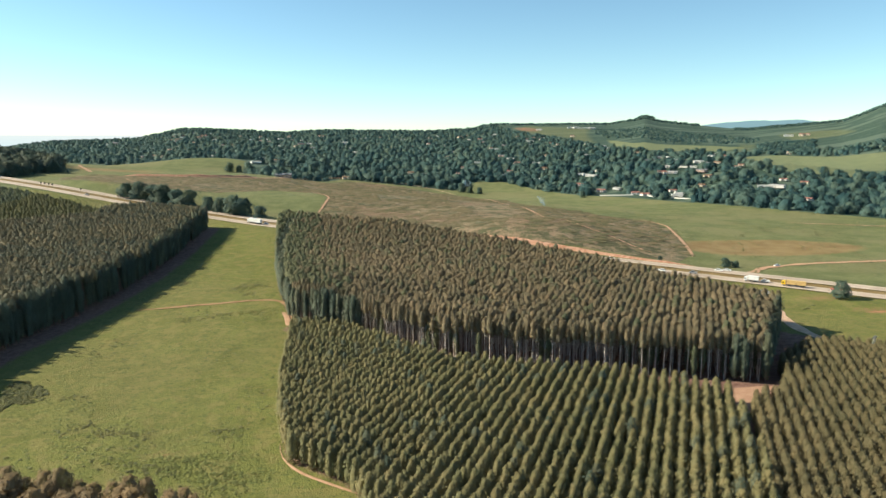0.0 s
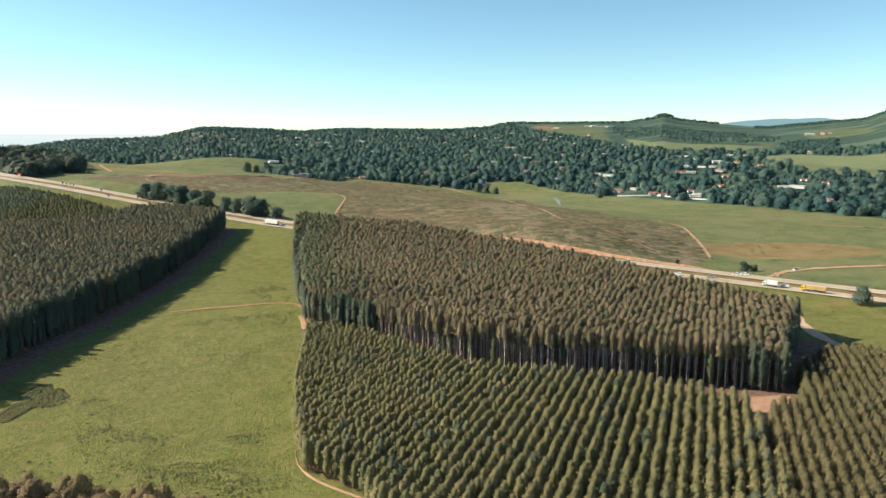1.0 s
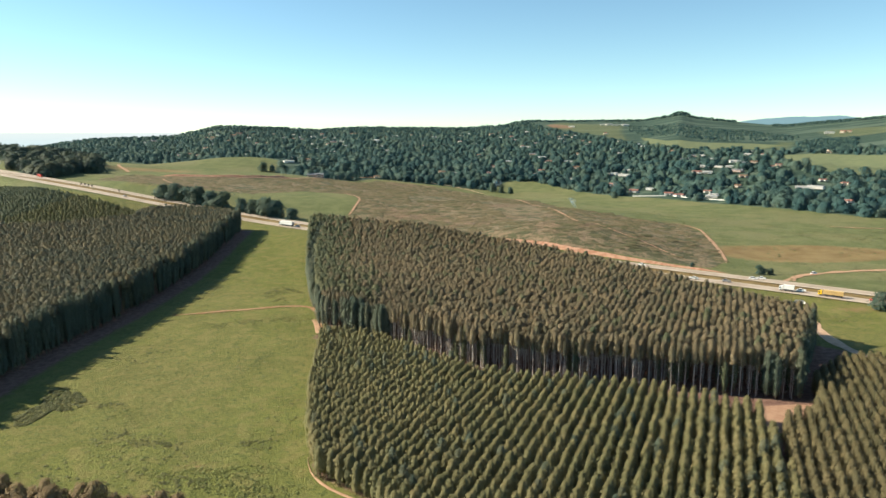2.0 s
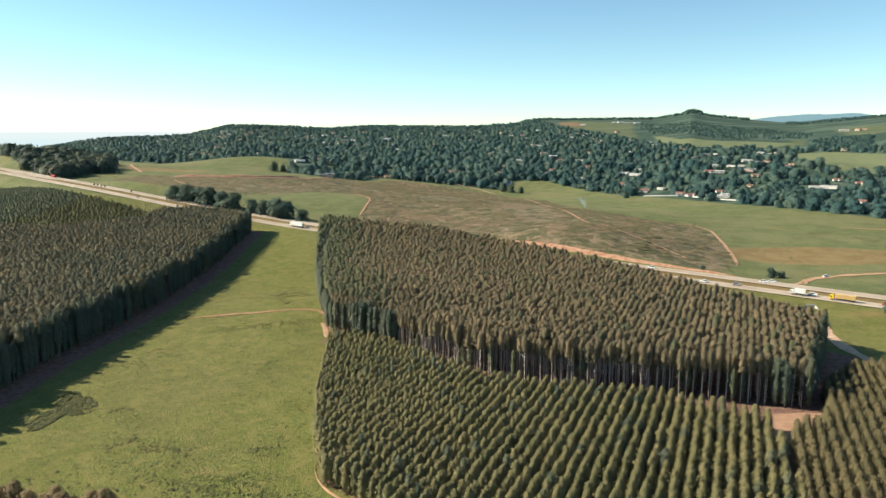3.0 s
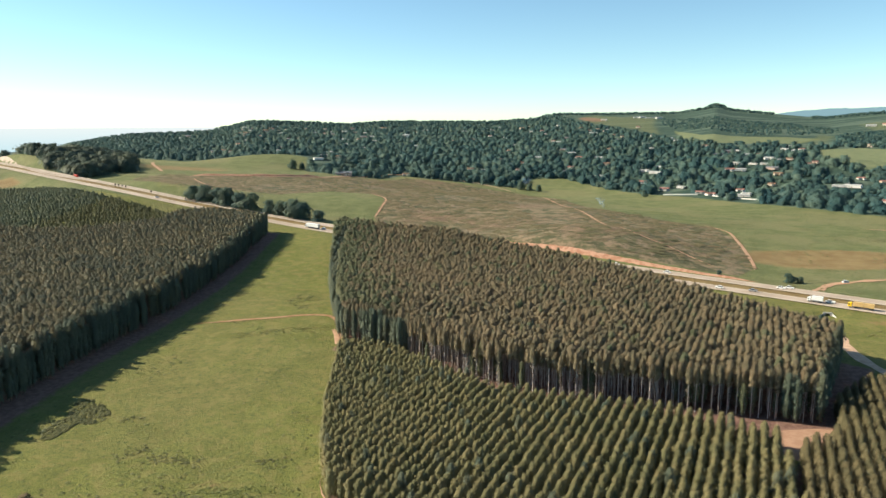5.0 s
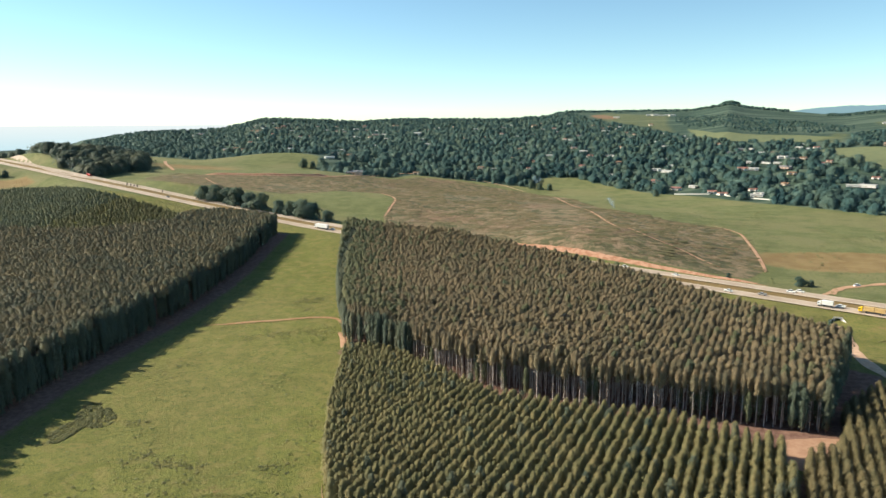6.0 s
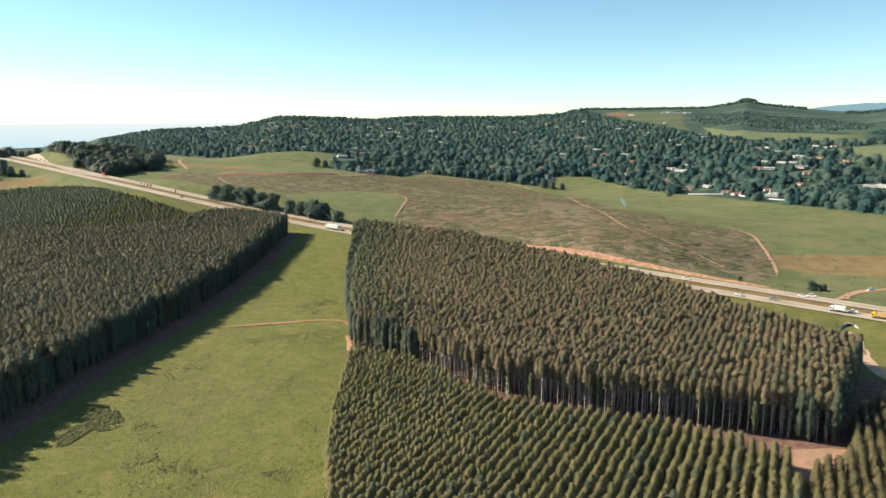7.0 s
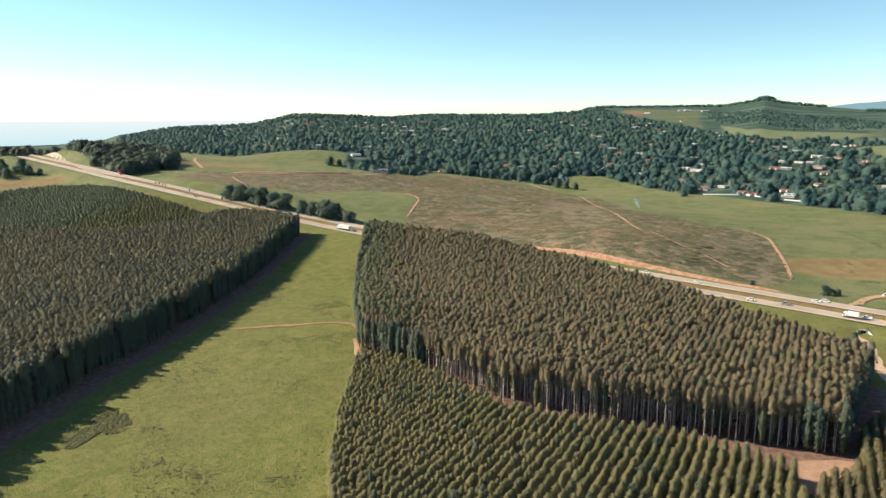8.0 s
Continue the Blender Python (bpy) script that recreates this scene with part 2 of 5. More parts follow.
# ---- terrain ----
# rounded rises near the road: centre x, y, spread x, y, height
HILLS = [
    (-360, 650, 150, 120, 27.7), (-400, 850, 200, 170, 20.2), (-130, 680, 100, 90, 12.0), (-110, 520, 80, 70, 7.1),
    (60, 640, 110, 110, 11.2), (70, 500, 80, 60, 15.6), (70, 1060, 190, 150, -13.5), (330, 700, 120, 130, -0.8),
    (-270, 960, 130, 130, 17.5), (-700, 920, 220, 230, 48.9), (500, 1150, 200, 180, 32.7), (430, 860, 110, 110, 7.1),
    (180, 480, 70, 60, -3.4), (-360, 480, 130, 110, 13.3), (-75, 295, 50, 50, 2.6), (-210, 800, 100, 100, 6.9),
    (-60, 800, 100, 110, 7.9), (-430, 1250, 170, 150, 27.3), (-200, 1350, 200, 160, 10.0), (180, 820, 90, 110, -3.3),
]
# the near slope below the far ridge: bearing x / y, distance, height to which it rises
SLOPE = np.array([
    (-0.81, 2000, 46), (-0.58, 2000, 59), (-0.42, 2400, 72), (-0.37, 2700, 99), (-0.25, 2800, 95), (-0.12, 2900, 110),
    (-0.02, 2900, 96), (0.04, 3000, 107), (0.08, 3300, 138), (0.13, 3600, 147), (0.22, 3900, 143), (0.29, 4200, 186),
    (0.34, 4100, 160), (0.40, 4000, 135), (0.52, 4300, 140), (0.58, 4500, 203), (0.64, 4600, 259), (0.99, 4600, 188),
])
# the crest of the far ridge: bearing x / y, distance, height
CREST = np.array([
    (-0.81, 3600, -130), (-0.71, 3600, -110), (-0.665, 3700, 14), (-0.604, 4000, 40), (-0.573, 4000, 53), (-0.528, 4000, 58), (-0.484, 4000, 63),
    (-0.445, 3900, 68), (-0.406, 3900, 97), (-0.384, 3900, 115), (-0.362, 3900, 121), (-0.311, 4000, 118), (-0.261, 4000, 108),
    (-0.227, 4000, 102), (-0.185, 4000, 114), (-0.143, 4000, 116), (-0.074, 4100, 113), (-0.004, 4200, 115), (0.02, 4300, 126),
    (0.044, 4400, 133), (0.06, 4500, 152), (0.076, 4600, 164), (0.14, 4600, 161), (0.18, 4600, 163), (0.242, 4650, 165),
    (0.258, 4650, 178), (0.281, 4650, 194), (0.292, 4650, 204), (0.312, 4650, 182), (0.335, 4650, 170), (0.358, 4600, 158),
    (0.412, 4500, 134), (0.443, 4500, 129), (0.465, 4500, 138), (0.488, 4500, 146), (0.576, 4500, 173), (0.599, 4500, 202),
    (0.619, 4550, 234), (0.637, 4550, 260), (0.75, 4550, 300), (0.99, 4550, 240),
])
# the middle of the highway
ROAD = [(520, 110, 0), (303, 273, 0.8), (219, 332, 1.5), (163, 369, 2.2), (101, 407, 3.5), (45, 440, 5.0), (-40, 490, 7.5), (-128, 538, 9.5),
        (-198, 578, 13), (-290, 622, 21), (-384, 668, 30), (-500, 745, 36), (-640, 850, 41), (-900, 1060, 46)]


def smooth(t):
    t = np.clip(t, 0.0, 1.0)
    return t * t * (3 - 2 * t)


def curve(points, step=5.0):
    """A Catmull-Rom line through the points, sampled about every step metres."""
    p = np.array(points, float)
    p = np.vstack([2 * p[0] - p[1], p, 2 * p[-1] - p[-2]])
    out = []
    for i in range(1, len(p) - 2):
        n = max(2, int(np.linalg.norm(p[i + 1] - p[i]) / step))
        t = np.linspace(0, 1, n, endpoint=False)[:, None]
        a, b, c, d = p[i - 1], p[i], p[i + 1], p[i + 2]
        out.append(0.5 * (2 * b + (c - a) * t + (2 * a - 5 * b + 4 * c - d) * t ** 2 + (3 * b - a - 3 * c + d) * t ** 3))
    out.append(p[-2][None])
    return np.vstack(out)


ROAD_LINE = curve(ROAD)


def wild(x, y):
    """The lie of the land without the highway."""
    x, y = np.asarray(x, float), np.asarray(y, float)
    d = np.hypot(x, y)
    u = np.where(y > 50, x / np.maximum(y, 50.0), 0.0)
    dc, top = np.interp(u, SLOPE[:, 0], SLOPE[:, 1]), np.interp(u, SLOPE[:, 0], SLOPE[:, 2])
    k = np.clip((np.minimum(d, 1600) - 1000) / (dc - 1000), 0, 1)
    z = np.where(y > 50, top * (0.55 * k + 0.45 * k ** 3), 0.0)
    far, high = np.interp(u, CREST[:, 0], CREST[:, 1]), np.interp(u, CREST[:, 0], CREST[:, 2])
    z = z + np.where(y > 50, np.clip((d - 1600) / (far - 1600), 0, 1) * (high - z), 0.0)
    z = z * (1 - 0.6 * smooth((d - far) / 900))
    for cx, cy, sx, sy, a in HILLS:
        z = z + a * np.exp(-((x - cx) / sx) ** 2 - ((y - cy) / sy) ** 2)
    return z


def road_frame(x, y):
    """Distance from the highway's middle (plus on its far side) and its height there."""
    x, y = np.atleast_1d(np.asarray(x, float)), np.atleast_1d(np.asarray(y, float))
    side, level = np.full(x.shape, 1e4), np.zeros(x.shape)
    near = np.nonzero((np.hypot(x, y) < 1500) & (y > 60))[0]
    step = np.gradient(ROAD_LINE[:, :2], axis=0)
    step /= np.linalg.norm(step, axis=1)[:, None]
    for s in range(0, len(near), 20000):
        k = near[s:s + 20000]
        dx, dy = x[k, None] - ROAD_LINE[None, :, 0], y[k, None] - ROAD_LINE[None, :, 1]
        j = np.argmin(dx ** 2 + dy ** 2, axis=1)
        r = np.arange(len(k))
        side[k] = dy[r, j] * -step[j, 0] + dx[r, j] * step[j, 1]
        end = np.hypot(dx[r, j], dy[r, j])
        side[k] = np.where(np.abs(end) > np.abs(side[k]) + 4, np.sign(side[k] + 1e-6) * end, side[k])
        level[k] = ROAD_LINE[j, 2]
    return side, level


def land(x, y):
    """Height of the ground, graded to the highway, with the cutting on its far side."""
    shape = np.shape(x)
    x, y = np.atleast_1d(np.asarray(x, float)).ravel(), np.atleast_1d(np.asarray(y, float)).ravel()
    side, level = road_frame(x, y)
    w = np.where(side > 0, 1 - smooth((side - 17) / 14), 1 - smooth((-side - 17) / 30))
    z = wild(x, y) * (1 - w) + (level - 0.35) * w
    # slight unevenness, and the hollow before the underpass
    d = np.hypot(x, y)
    uneven = np.sin(x * 0.21 + 1.3 * np.sin(y * 0.13)) * np.sin(y * 0.17 + 1.1 * np.sin(x * 0.11)) + 0.6 * np.sin(x * 0.071 + y * 0.053)
    z = z + 0.16 * uneven * np.clip((np.abs(side) - 18) / 20, 0, 1) * np.clip(1.6 - d / 900, 0, 1)
    z = z - 2.1 * np.exp(-((x - 162.0) / 6.0) ** 2 - ((y - 335.5) / 7.5) ** 2)
    return z.reshape(shape) if shape else float(z[0])


def mesh_from(name, verts, faces, mats, index=None, floats=None):
    """A mesh from arrays: verts (n, 3) and faces (m, 3) or (m, 4)."""
    me = bpy.data.meshes.new(name)
    k = faces.shape[1]
    me.vertices.add(len(verts))
    me.vertices.foreach_set("co", np.ascontiguousarray(verts, dtype=np.float32).ravel())
    me.loops.add(faces.size)
    me.loops.foreach_set("vertex_index", np.ascontiguousarray(faces, dtype=np.int32).ravel())
    me.polygons.add(len(faces))
    me.polygons.foreach_set("loop_start", np.arange(0, faces.size, k, dtype=np.int32))
    for m in mats:
        me.materials.append(m)
    if index is not None:
        me.polygons.foreach_set("material_index", np.ascontiguousarray(index, dtype=np.int32))
    for key, values in (floats or {}).items():
        flat = np.ndim(values) == 1
        at = me.attributes.new(key, "FLOAT" if flat else "FLOAT_VECTOR", "POINT")
        at.data.foreach_set("value" if flat else "vector", np.ascontiguousarray(values, dtype=np.float32).ravel())
    me.update(calc_edges=True)
    return me


def shade_smooth(me):
    me.polygons.foreach_set("use_smooth", np.ones(len(me.polygons), dtype=bool))


def inside(x, y, poly, soft=0.0):
    """1 inside the outline, 0 outside; soft: metres over which it fades."""
    x, y = np.asarray(x, float), np.asarray(y, float)
    hit = np.zeros(x.shape, bool)
    dist = np.full(x.shape, 1e9)
    for (ax, ay), (bx, by) in zip(poly, poly[1:] + poly[:1]):
        cross = ((ay > y) != (by > y)) & (x < (bx - ax) * (y - ay) / (by - ay + 1e-9) + ax)
        hit ^= cross
        if soft:
            l2 = (bx - ax) ** 2 + (by - ay) ** 2
            t = np.clip(((x - ax) * (bx - ax) + (y - ay) * (by - ay)) / l2, 0, 1)
            dist = np.minimum(dist, np.hypot(x - ax - t * (bx - ax), y - ay - t * (by - ay)))
    if not soft:
        return hit
    return np.clip(0.5 + np.where(hit, dist, -dist) / (2 * soft), 0, 1)


# outlines in the plan
FRONT = [(-65, 279), (-40, 263), (-21, 249), (1, 234), (20, 227), (41, 221), (77, 214), (104, 209)]
TALL_BLOCK = FRONT + [(138, 271), (118, 299), (80, 366), (58, 390), (36, 410), (8, 432), (-22, 456), (-40, 474), (-75, 485), (-117, 508), (-119, 490), (-103, 415), (-85, 344)]
YOUNG_BLOCK = [(-60, 262), (-36, 256), (-17, 238), (-1, 222), (20, 214), (54, 207), (72, 200), (84, 191), (81, 172), (76, 152), (60, 100), (-5, 100), (-20, 143), (-38, 156), (-45, 180), (-52, 210)]
EAST_BLOCK = [(88, 184), (92, 188), (96, 187), (101, 193), (107, 205), (112, 217), (120, 227), (130, 236), (142, 242), (164, 230), (190, 195), (240, 120), (200, 80), (55, 80), (60, 100), (76.5, 152), (83, 176)]
WEST_BLOCK = [(-150, 120), (-158, 172), (-162, 240), (-161, 300), (-165, 370), (-176, 470), (-182, 523), (-214, 534), (-240, 530), (-252, 508), (-247, 482), (-264, 459), (-277, 440), (-300, 428), (-345, 424), (-480, 415), (-480, 300), (-300, 120)]
FRESH_BLOCK = [(-270, 548), (-252, 522), (-256, 500), (-268, 470), (-305, 447), (-345, 438), (-500, 420), (-660, 560), (-600, 690), (-545, 716), (-487, 690), (-390, 612), (-332, 578), (-295, 563)]
LANE = [(84, 190), (106, 196), (128, 232), (146, 262), (134, 272), (106, 224), (40, 240), (-62, 284), (-64, 264), (-38, 252), (-19, 234), (-3, 218), (20, 210), (54, 203), (72, 196)]
NEAR_BLOCK = [(-120, 142), (-52, 129), (-40, 110), (-60, 92), (-150, 100)]
CUT_FIELD = [(-330, 690), (-370, 700), (-425, 815), (-390, 832), (-335, 838), (-232, 890), (-160, 1130), (-66, 1120), (25, 1050), (72, 975), (105, 700), (148, 640), (190, 612), (190, 550), (168, 452), (150, 425), (60, 458), (-20, 510), (-100, 560), (-113, 610), (-116, 690), (-142, 742), (-192, 745), (-230, 690)]
OVAL_FIELD = [(-233, 666), (-192, 742), (-142, 740), (-117, 690), (-113, 605), (-135, 560)]
EAST_GREEN = [(497, 1118), (530, 1040), (564, 1028), (648, 1003), (780, 1180), (930, 1400), (1010, 1560), (930, 1620), (880, 1790), (770, 1785), (690, 1680), (600, 1400)]
SUBURB = [(-170, 1150), (-66, 1135), (26, 1112), (60, 1200), (110, 1190), (160, 1090), (201, 990), (245, 918), (288, 830), (331, 777), (392, 704), (520, 560), (900, 700), (1500, 1600), (1000, 1900), (800, 1960), (560, 1900), (500, 2300), (440, 2760), (350, 3500), (330, 4200), (-20, 4150), (-600, 3950), (-1500, 3650), (-2000, 2600), (-1700, 2200), (-800, 1450), (-560, 1350), (-357, 1240), (-330, 1120), (-240, 960)]
FAR_GREEN = [(619, 2601), (618, 2238), (729, 2205), (885, 2255), (948, 2199), (807, 1993), (660, 1945), (556, 1927), (535, 2115)]
CLEARING = [(362, 3901), (543, 4364), (687, 3991), (860, 3921), (649, 2947), (561, 2409), (492, 2306), (467, 2758), (364, 3334)]
BROWN_FIELD = [(1059, 2508), (1079, 2302), (865, 1895), (774, 1911)]
FAR_FIELD = [(1391, 2942), (1541, 3056), (1700, 2900), (1500, 2450), (1284, 2378), (1217, 2480)]
LEFT_WOOD = [(-503, 775), (-497, 810), (-480, 855), (-500, 900), (-650, 1150), (-900, 1400), (-1100, 1300), (-800, 1060), (-665, 925), (-592, 848), (-545, 802)]
TERRACE = [(-439, 783), (-437, 841), (-400, 856), (-308, 692), (-314, 657), (-359, 678)]


def build_ground():
    rows = [20.0]
    while rows[-1] < 4950:
        rows.append(rows[-1] + min(60.0, max(2.4, rows[-1] * 0.0075)))
    back = [20.0 - 40 * i for i in range(1, 20)][::-1]
    rows = np.array(back + rows)
    s = np.linspace(-1, 1, 380)
    s = np.sign(s) * (0.75 * np.abs(s) + 0.5 * np.abs(s) ** 3)
    width = np.where(rows >= 20, 1.15 * (rows + 170), 1.15 * 190 + 1.0 * (20 - rows))
    x, y = s[None, :] * width[:, None], np.repeat(rows[:, None], len(s), 1)
    x, y = x.ravel(), y.ravel()
    z = land(x, y)
    side, level = road_frame(x, y)
    dist = np.hypot(x, y)
    soil = np.maximum.reduce([inside(x, y, p, 4) for p in (TALL_BLOCK, YOUNG_BLOCK, EAST_BLOCK, LANE)])
    soil = np.maximum(soil, inside(x, y, [(a + 9, b) for a, b in WEST_BLOCK], 7))
    cut = inside(x, y, CUT_FIELD, 4) * (np.abs(side) > 20)
    cut = np.maximum(cut, 0.5 * inside(x, y, TERRACE, 8) * (np.abs(side) > 20))
    lush = inside(x, y, OVAL_FIELD, 5)
    hay = np.maximum(inside(x, y, EAST_GREEN, 12), inside(x, y, FAR_GREEN, 20))
    field = np.clip((y - 600) / 60, 0, 1) * (1 - cut) * (1 - lush)
    field = np.maximum(field, np.clip((side - 14) / 10, 0, 1) * (dist < 1500)) * (1 - cut)
    dry = np.clip(1 - np.hypot((x - 236) / 85, (y - 490) / 42), 0, 1) * 2.4
    dry = np.maximum(dry, inside(x, y, [(-660, 735), (-580, 764), (-545, 735), (-640, 690)], 6))
    dry = np.maximum(dry, 0.5 * np.clip(1 - np.hypot((x + 70) / 16, (y - 160) / 7), 0, 1))
    dry = np.maximum(dry, np.clip(1 - np.hypot((x + 480) / 120, (y - 1000) / 150), 0, 1))
    dry = np.maximum(dry, np.where(np.abs(side) < 6, 1.0, 0.0))
    bank = np.clip(1.0 - np.abs(side - 21.8) / 3.2, 0, 1)
    scraped = np.clip(1 - np.hypot((x - 198) / 14, (y - 300) / 5), 0, 1)
    dry = np.maximum(dry, 0.8 * np.clip(1 - np.hypot((x - 183) / 22, (y - 323) / 9), 0, 1))
    dry = np.maximum(dry, 0.6 * np.clip(1 - np.hypot((x - 196) / 30, (y - 303) / 14), 0, 1))
    red = 0.62 * bank * np.clip((x - 25) / 50, 0, 1) * np.clip((163 - x) / 10, 0, 1)
    red = np.maximum(red, np.maximum(0.8 * scraped, np.clip(1.3 - np.hypot((x - 450) / 75, (y - 3720) / 330), 0, 1)))
    wood = np.maximum(inside(x, y, SUBURB, 12), inside(x, y, LEFT_WOOD, 10)) * (1 - inside(x, y, EAST_GREEN, 10)) * (1 - inside(x, y, FAR_GREEN, 15))
    bare = np.maximum.reduce([inside(x, y, p, 40) for p in (CLEARING, BROWN_FIELD, FAR_FIELD)])
    dry = np.maximum(dry, 0.36 * bare)
    field = np.maximum(field, bare)
    open_land = np.maximum(inside(x, y, EAST_GREEN, 10), inside(x, y, FAR_GREEN, 15))
    wood = np.maximum(wood, np.clip((dist - 1650) / 80, 0, 1) * (1 - open_land)) * (1 - 0.5 * bare)

    n, m = len(rows), len(s)
    i = np.arange(n * m).reshape(n, m)
    f = np.stack([i[:-1, :-1], i[:-1, 1:], i[1:, 1:], i[1:, :-1]], -1).reshape(-1, 4)
    me = mesh_from("ground", np.stack([x, y, z], 1), f, [GROUND],
                   floats={"soil": soil, "cut": cut, "lush": lush, "hay": hay, "field": field, "dry": dry, "red": red, "wood": wood})
    shade_smooth(me)
    return tagged(new("ground", me), "rolling grassland with red soil and cut-over plantation", "ground", kind="structure")


build_ground()


def ribbon(name, points, offset, width, material, label, lift=0.12, follow=True, category="road", wobble=0.0, parent=None):
    """A strip laid on the land along a line: offset to the side and width in metres."""
    line = curve(points, 3.0) if not isinstance(points, np.ndarray) else points
    d = np.gradient(line[:, :2], axis=0)
    d /= np.linalg.norm(d, axis=1)[:, None]
    nrm = np.stack([-d[:, 1], d[:, 0]], 1)
    cols = 5
    vs = []
    wob = np.array([1 + wobble * noise.noise((p[0] * 0.11, p[1] * 0.11, 3.0)) for p in line])
    if follow:  # tracks run out into the grass
        n = np.arange(len(line))
        wob = wob * np.clip(np.minimum(n + 0.5, len(line) - n - 0.5) / 5, 0.1, 1)
    for k in range(cols):
        o = offset + width * (k / (cols - 1) - 0.5) * wob
        p = line[:, :2] + nrm * np.asarray(o).reshape(-1, 1)
        crown = lift * (1.0 if 0 < k < cols - 1 else 0.4)
        z = land(p[:, 0], p[:, 1]) + crown + 0.0008 * np.maximum(0, p[:, 1] - 150) if follow else line[:, 2] + crown
        vs.append(np.column_stack([p, z]))
    v = np.stack(vs, 1).reshape(-1, 3)
    i = np.arange(len(v)).reshape(len(line), cols)
    f = np.stack([i[:-1, :-1], i[1:, :-1], i[1:, 1:], i[:-1, 1:]], -1).reshape(-1, 4)
    me = mesh_from(name, v, f, [material])
    ob = new(name, me)
    if parent:
        ob.parent = parent
        return tagged(ob, label)
    return tagged(ob, label, category, kind="structure")


# highway: two carriageways with a grassed median
LINE = ROAD_LINE
far_way = ribbon("road", LINE, -10.0, 10.5, ASPHALT, "pale worn asphalt carriageway of a divided highway", lift=0.2, follow=False)
near_way = ribbon("road", LINE, 10.0, 10.5, ASPHALT, "pale worn asphalt carriageway of a divided highway", lift=0.2, follow=False)
for way, o in ((far_way, -10.0), (near_way, 10.0)):
    for e in (-4.0, 4.0):
        ribbon("edge_line", LINE, o + e, 0.22, LINE_WHITE, "", lift=0.24, follow=False, parent=way)

# farm tracks
ribbon("track", [(-139, 300), (-125, 303), (-101, 309), (-89, 313), (-77, 311), (-70, 300), (-66, 288), (-63, 276)], 0, 2.6, DIRT_RED, "red dirt farm track across the meadow", wobble=0.5)
ribbon("track", [(-61, 262), (-57, 236), (-53, 209), (-46.5, 181), (-41, 164)], 0.0, 0.6, GRASS_STRIP, "faint worn track along the young plantation", wobble=0.9)
ribbon("track", [(-42, 165), (-39.5, 157.5), (-33, 149.5), (-22, 142.5), (-13, 137), (0, 128)], 0.0, 0.9, DIRT_SAND, "sandy track round the plantation corner", lift=0.16, wobble=0.8)
ribbon("track", [(160, 336), (157, 320), (152, 301), (148.5, 288), (147.5, 276), (148, 264), (151, 250), (160, 230), (172, 210)], 0, 4.6, DIRT_PALE, "pale sandy track beside the tall plantation", wobble=0.6)
ribbon("track", [(58, 955), (66, 800), (74, 690), (90, 560), (97, 505), (122, 474), (140, 446)], 0, 2.3, DIRT_SAND, "dirt track over the cut-over field", wobble=0.4)
ribbon("track", [(182, 625), (193, 590), (188, 550), (182, 514), (172, 466), (166, 446)], 0, 2.4, DIRT_SAND, "dirt track round the cut-over field", wobble=0.4)
ribbon("track", [(172, 378), (180, 388), (190, 402), (204, 413), (241, 424), (300, 432)], 0, 4.5, DIRT_SAND, "dirt track leaving the highway", wobble=0.7)
ribbon("track", [(-142, 742), (-117, 692), (-113, 650), (-112, 605)], 0, 1.8, DIRT_SAND, "dirt track round the green field", wobble=0.4)
ribbon("track", [(-391, 834), (-335, 842), (-281, 855), (-232, 893), (-215, 1000), (-209, 1127), (-140, 1178)], 0, 5.0, DIRT_CLEARING, "graded track of bare red earth above the field", wobble=0.5)
ribbon("track", [(-370, 800), (-363, 785), (-325, 722), (-286, 662)], 0, 2.2, DIRT_SAND, "dirt track over the cut-over field", wobble=0.4)
ribbon("track", [(-129, 1148), (-77, 1149), (-19, 1116), (21, 1055)], 0, 2.5, DIRT_PALE, "pale track along the wood's edge", wobble=0.5)
ribbon("track", [(-452, 880), (-467, 902), (-543, 1026), (-640, 1210)], 0, 5.0, DIRT_SAND, "dirt track along the wood", wobble=0.3)
ribbon("track", [(-900, 1110), (-721, 942), (-622, 847), (-547, 778), (-500, 748), (-470, 728)], 0, 7.0, ASPHALT, "narrow slip road joining the highway", lift=0.3)
ribbon("track", [(320, 630), (420, 590), (560, 520)], 0, 3.0, DIRT_SAND, "trodden strip through the pasture", wobble=0.5)


def bare_patch(name, outline, material, label):
    """A flat bare place with an uneven rim."""
    c = np.mean(outline, axis=0)
    rim = curve(list(outline) + [outline[0]], 2.0)[:-1]
    rings = []
    for k in (0.0, 0.4, 0.75, 1.0):
        w = np.array([1 + 0.10 * k * noise.noise((p[0] * 0.4, p[1] * 0.4, 7.0)) for p in rim])[:, None]
        p = c + (rim - c) * k * w
        rings.append(np.column_stack([p, land(p[:, 0], p[:, 1]) + (0.14 if k < 1 else 0.04)]))
    n = len(rim)
    v = np.vstack(rings)
    f = []
    for k in range(3):
        for j in range(n):
            q = (j + 1) % n
            f.append((k * n + j, k * n + q, (k + 1) * n + q, (k + 1) * n + j))
    return tagged(new(name, mesh_from(name, v, np.array(f)[:, ::-1], [material])), label, "ground", kind="structure")


bare_patch("bare_ground", [(-71, 290), (-67.5, 281), (-64.5, 271), (-62.5, 272), (-64.5, 279), (-67.5, 288)], DIRT_SAND, "scraped red earth at the plantation's corner")
bare_patch("bare_ground", [(88, 204), (85, 196), (86, 187), (92, 183), (98, 186), (105, 199), (109, 206), (99, 206)], DIRT_CLEARING, "bare sandy clearing between plantation blocks")


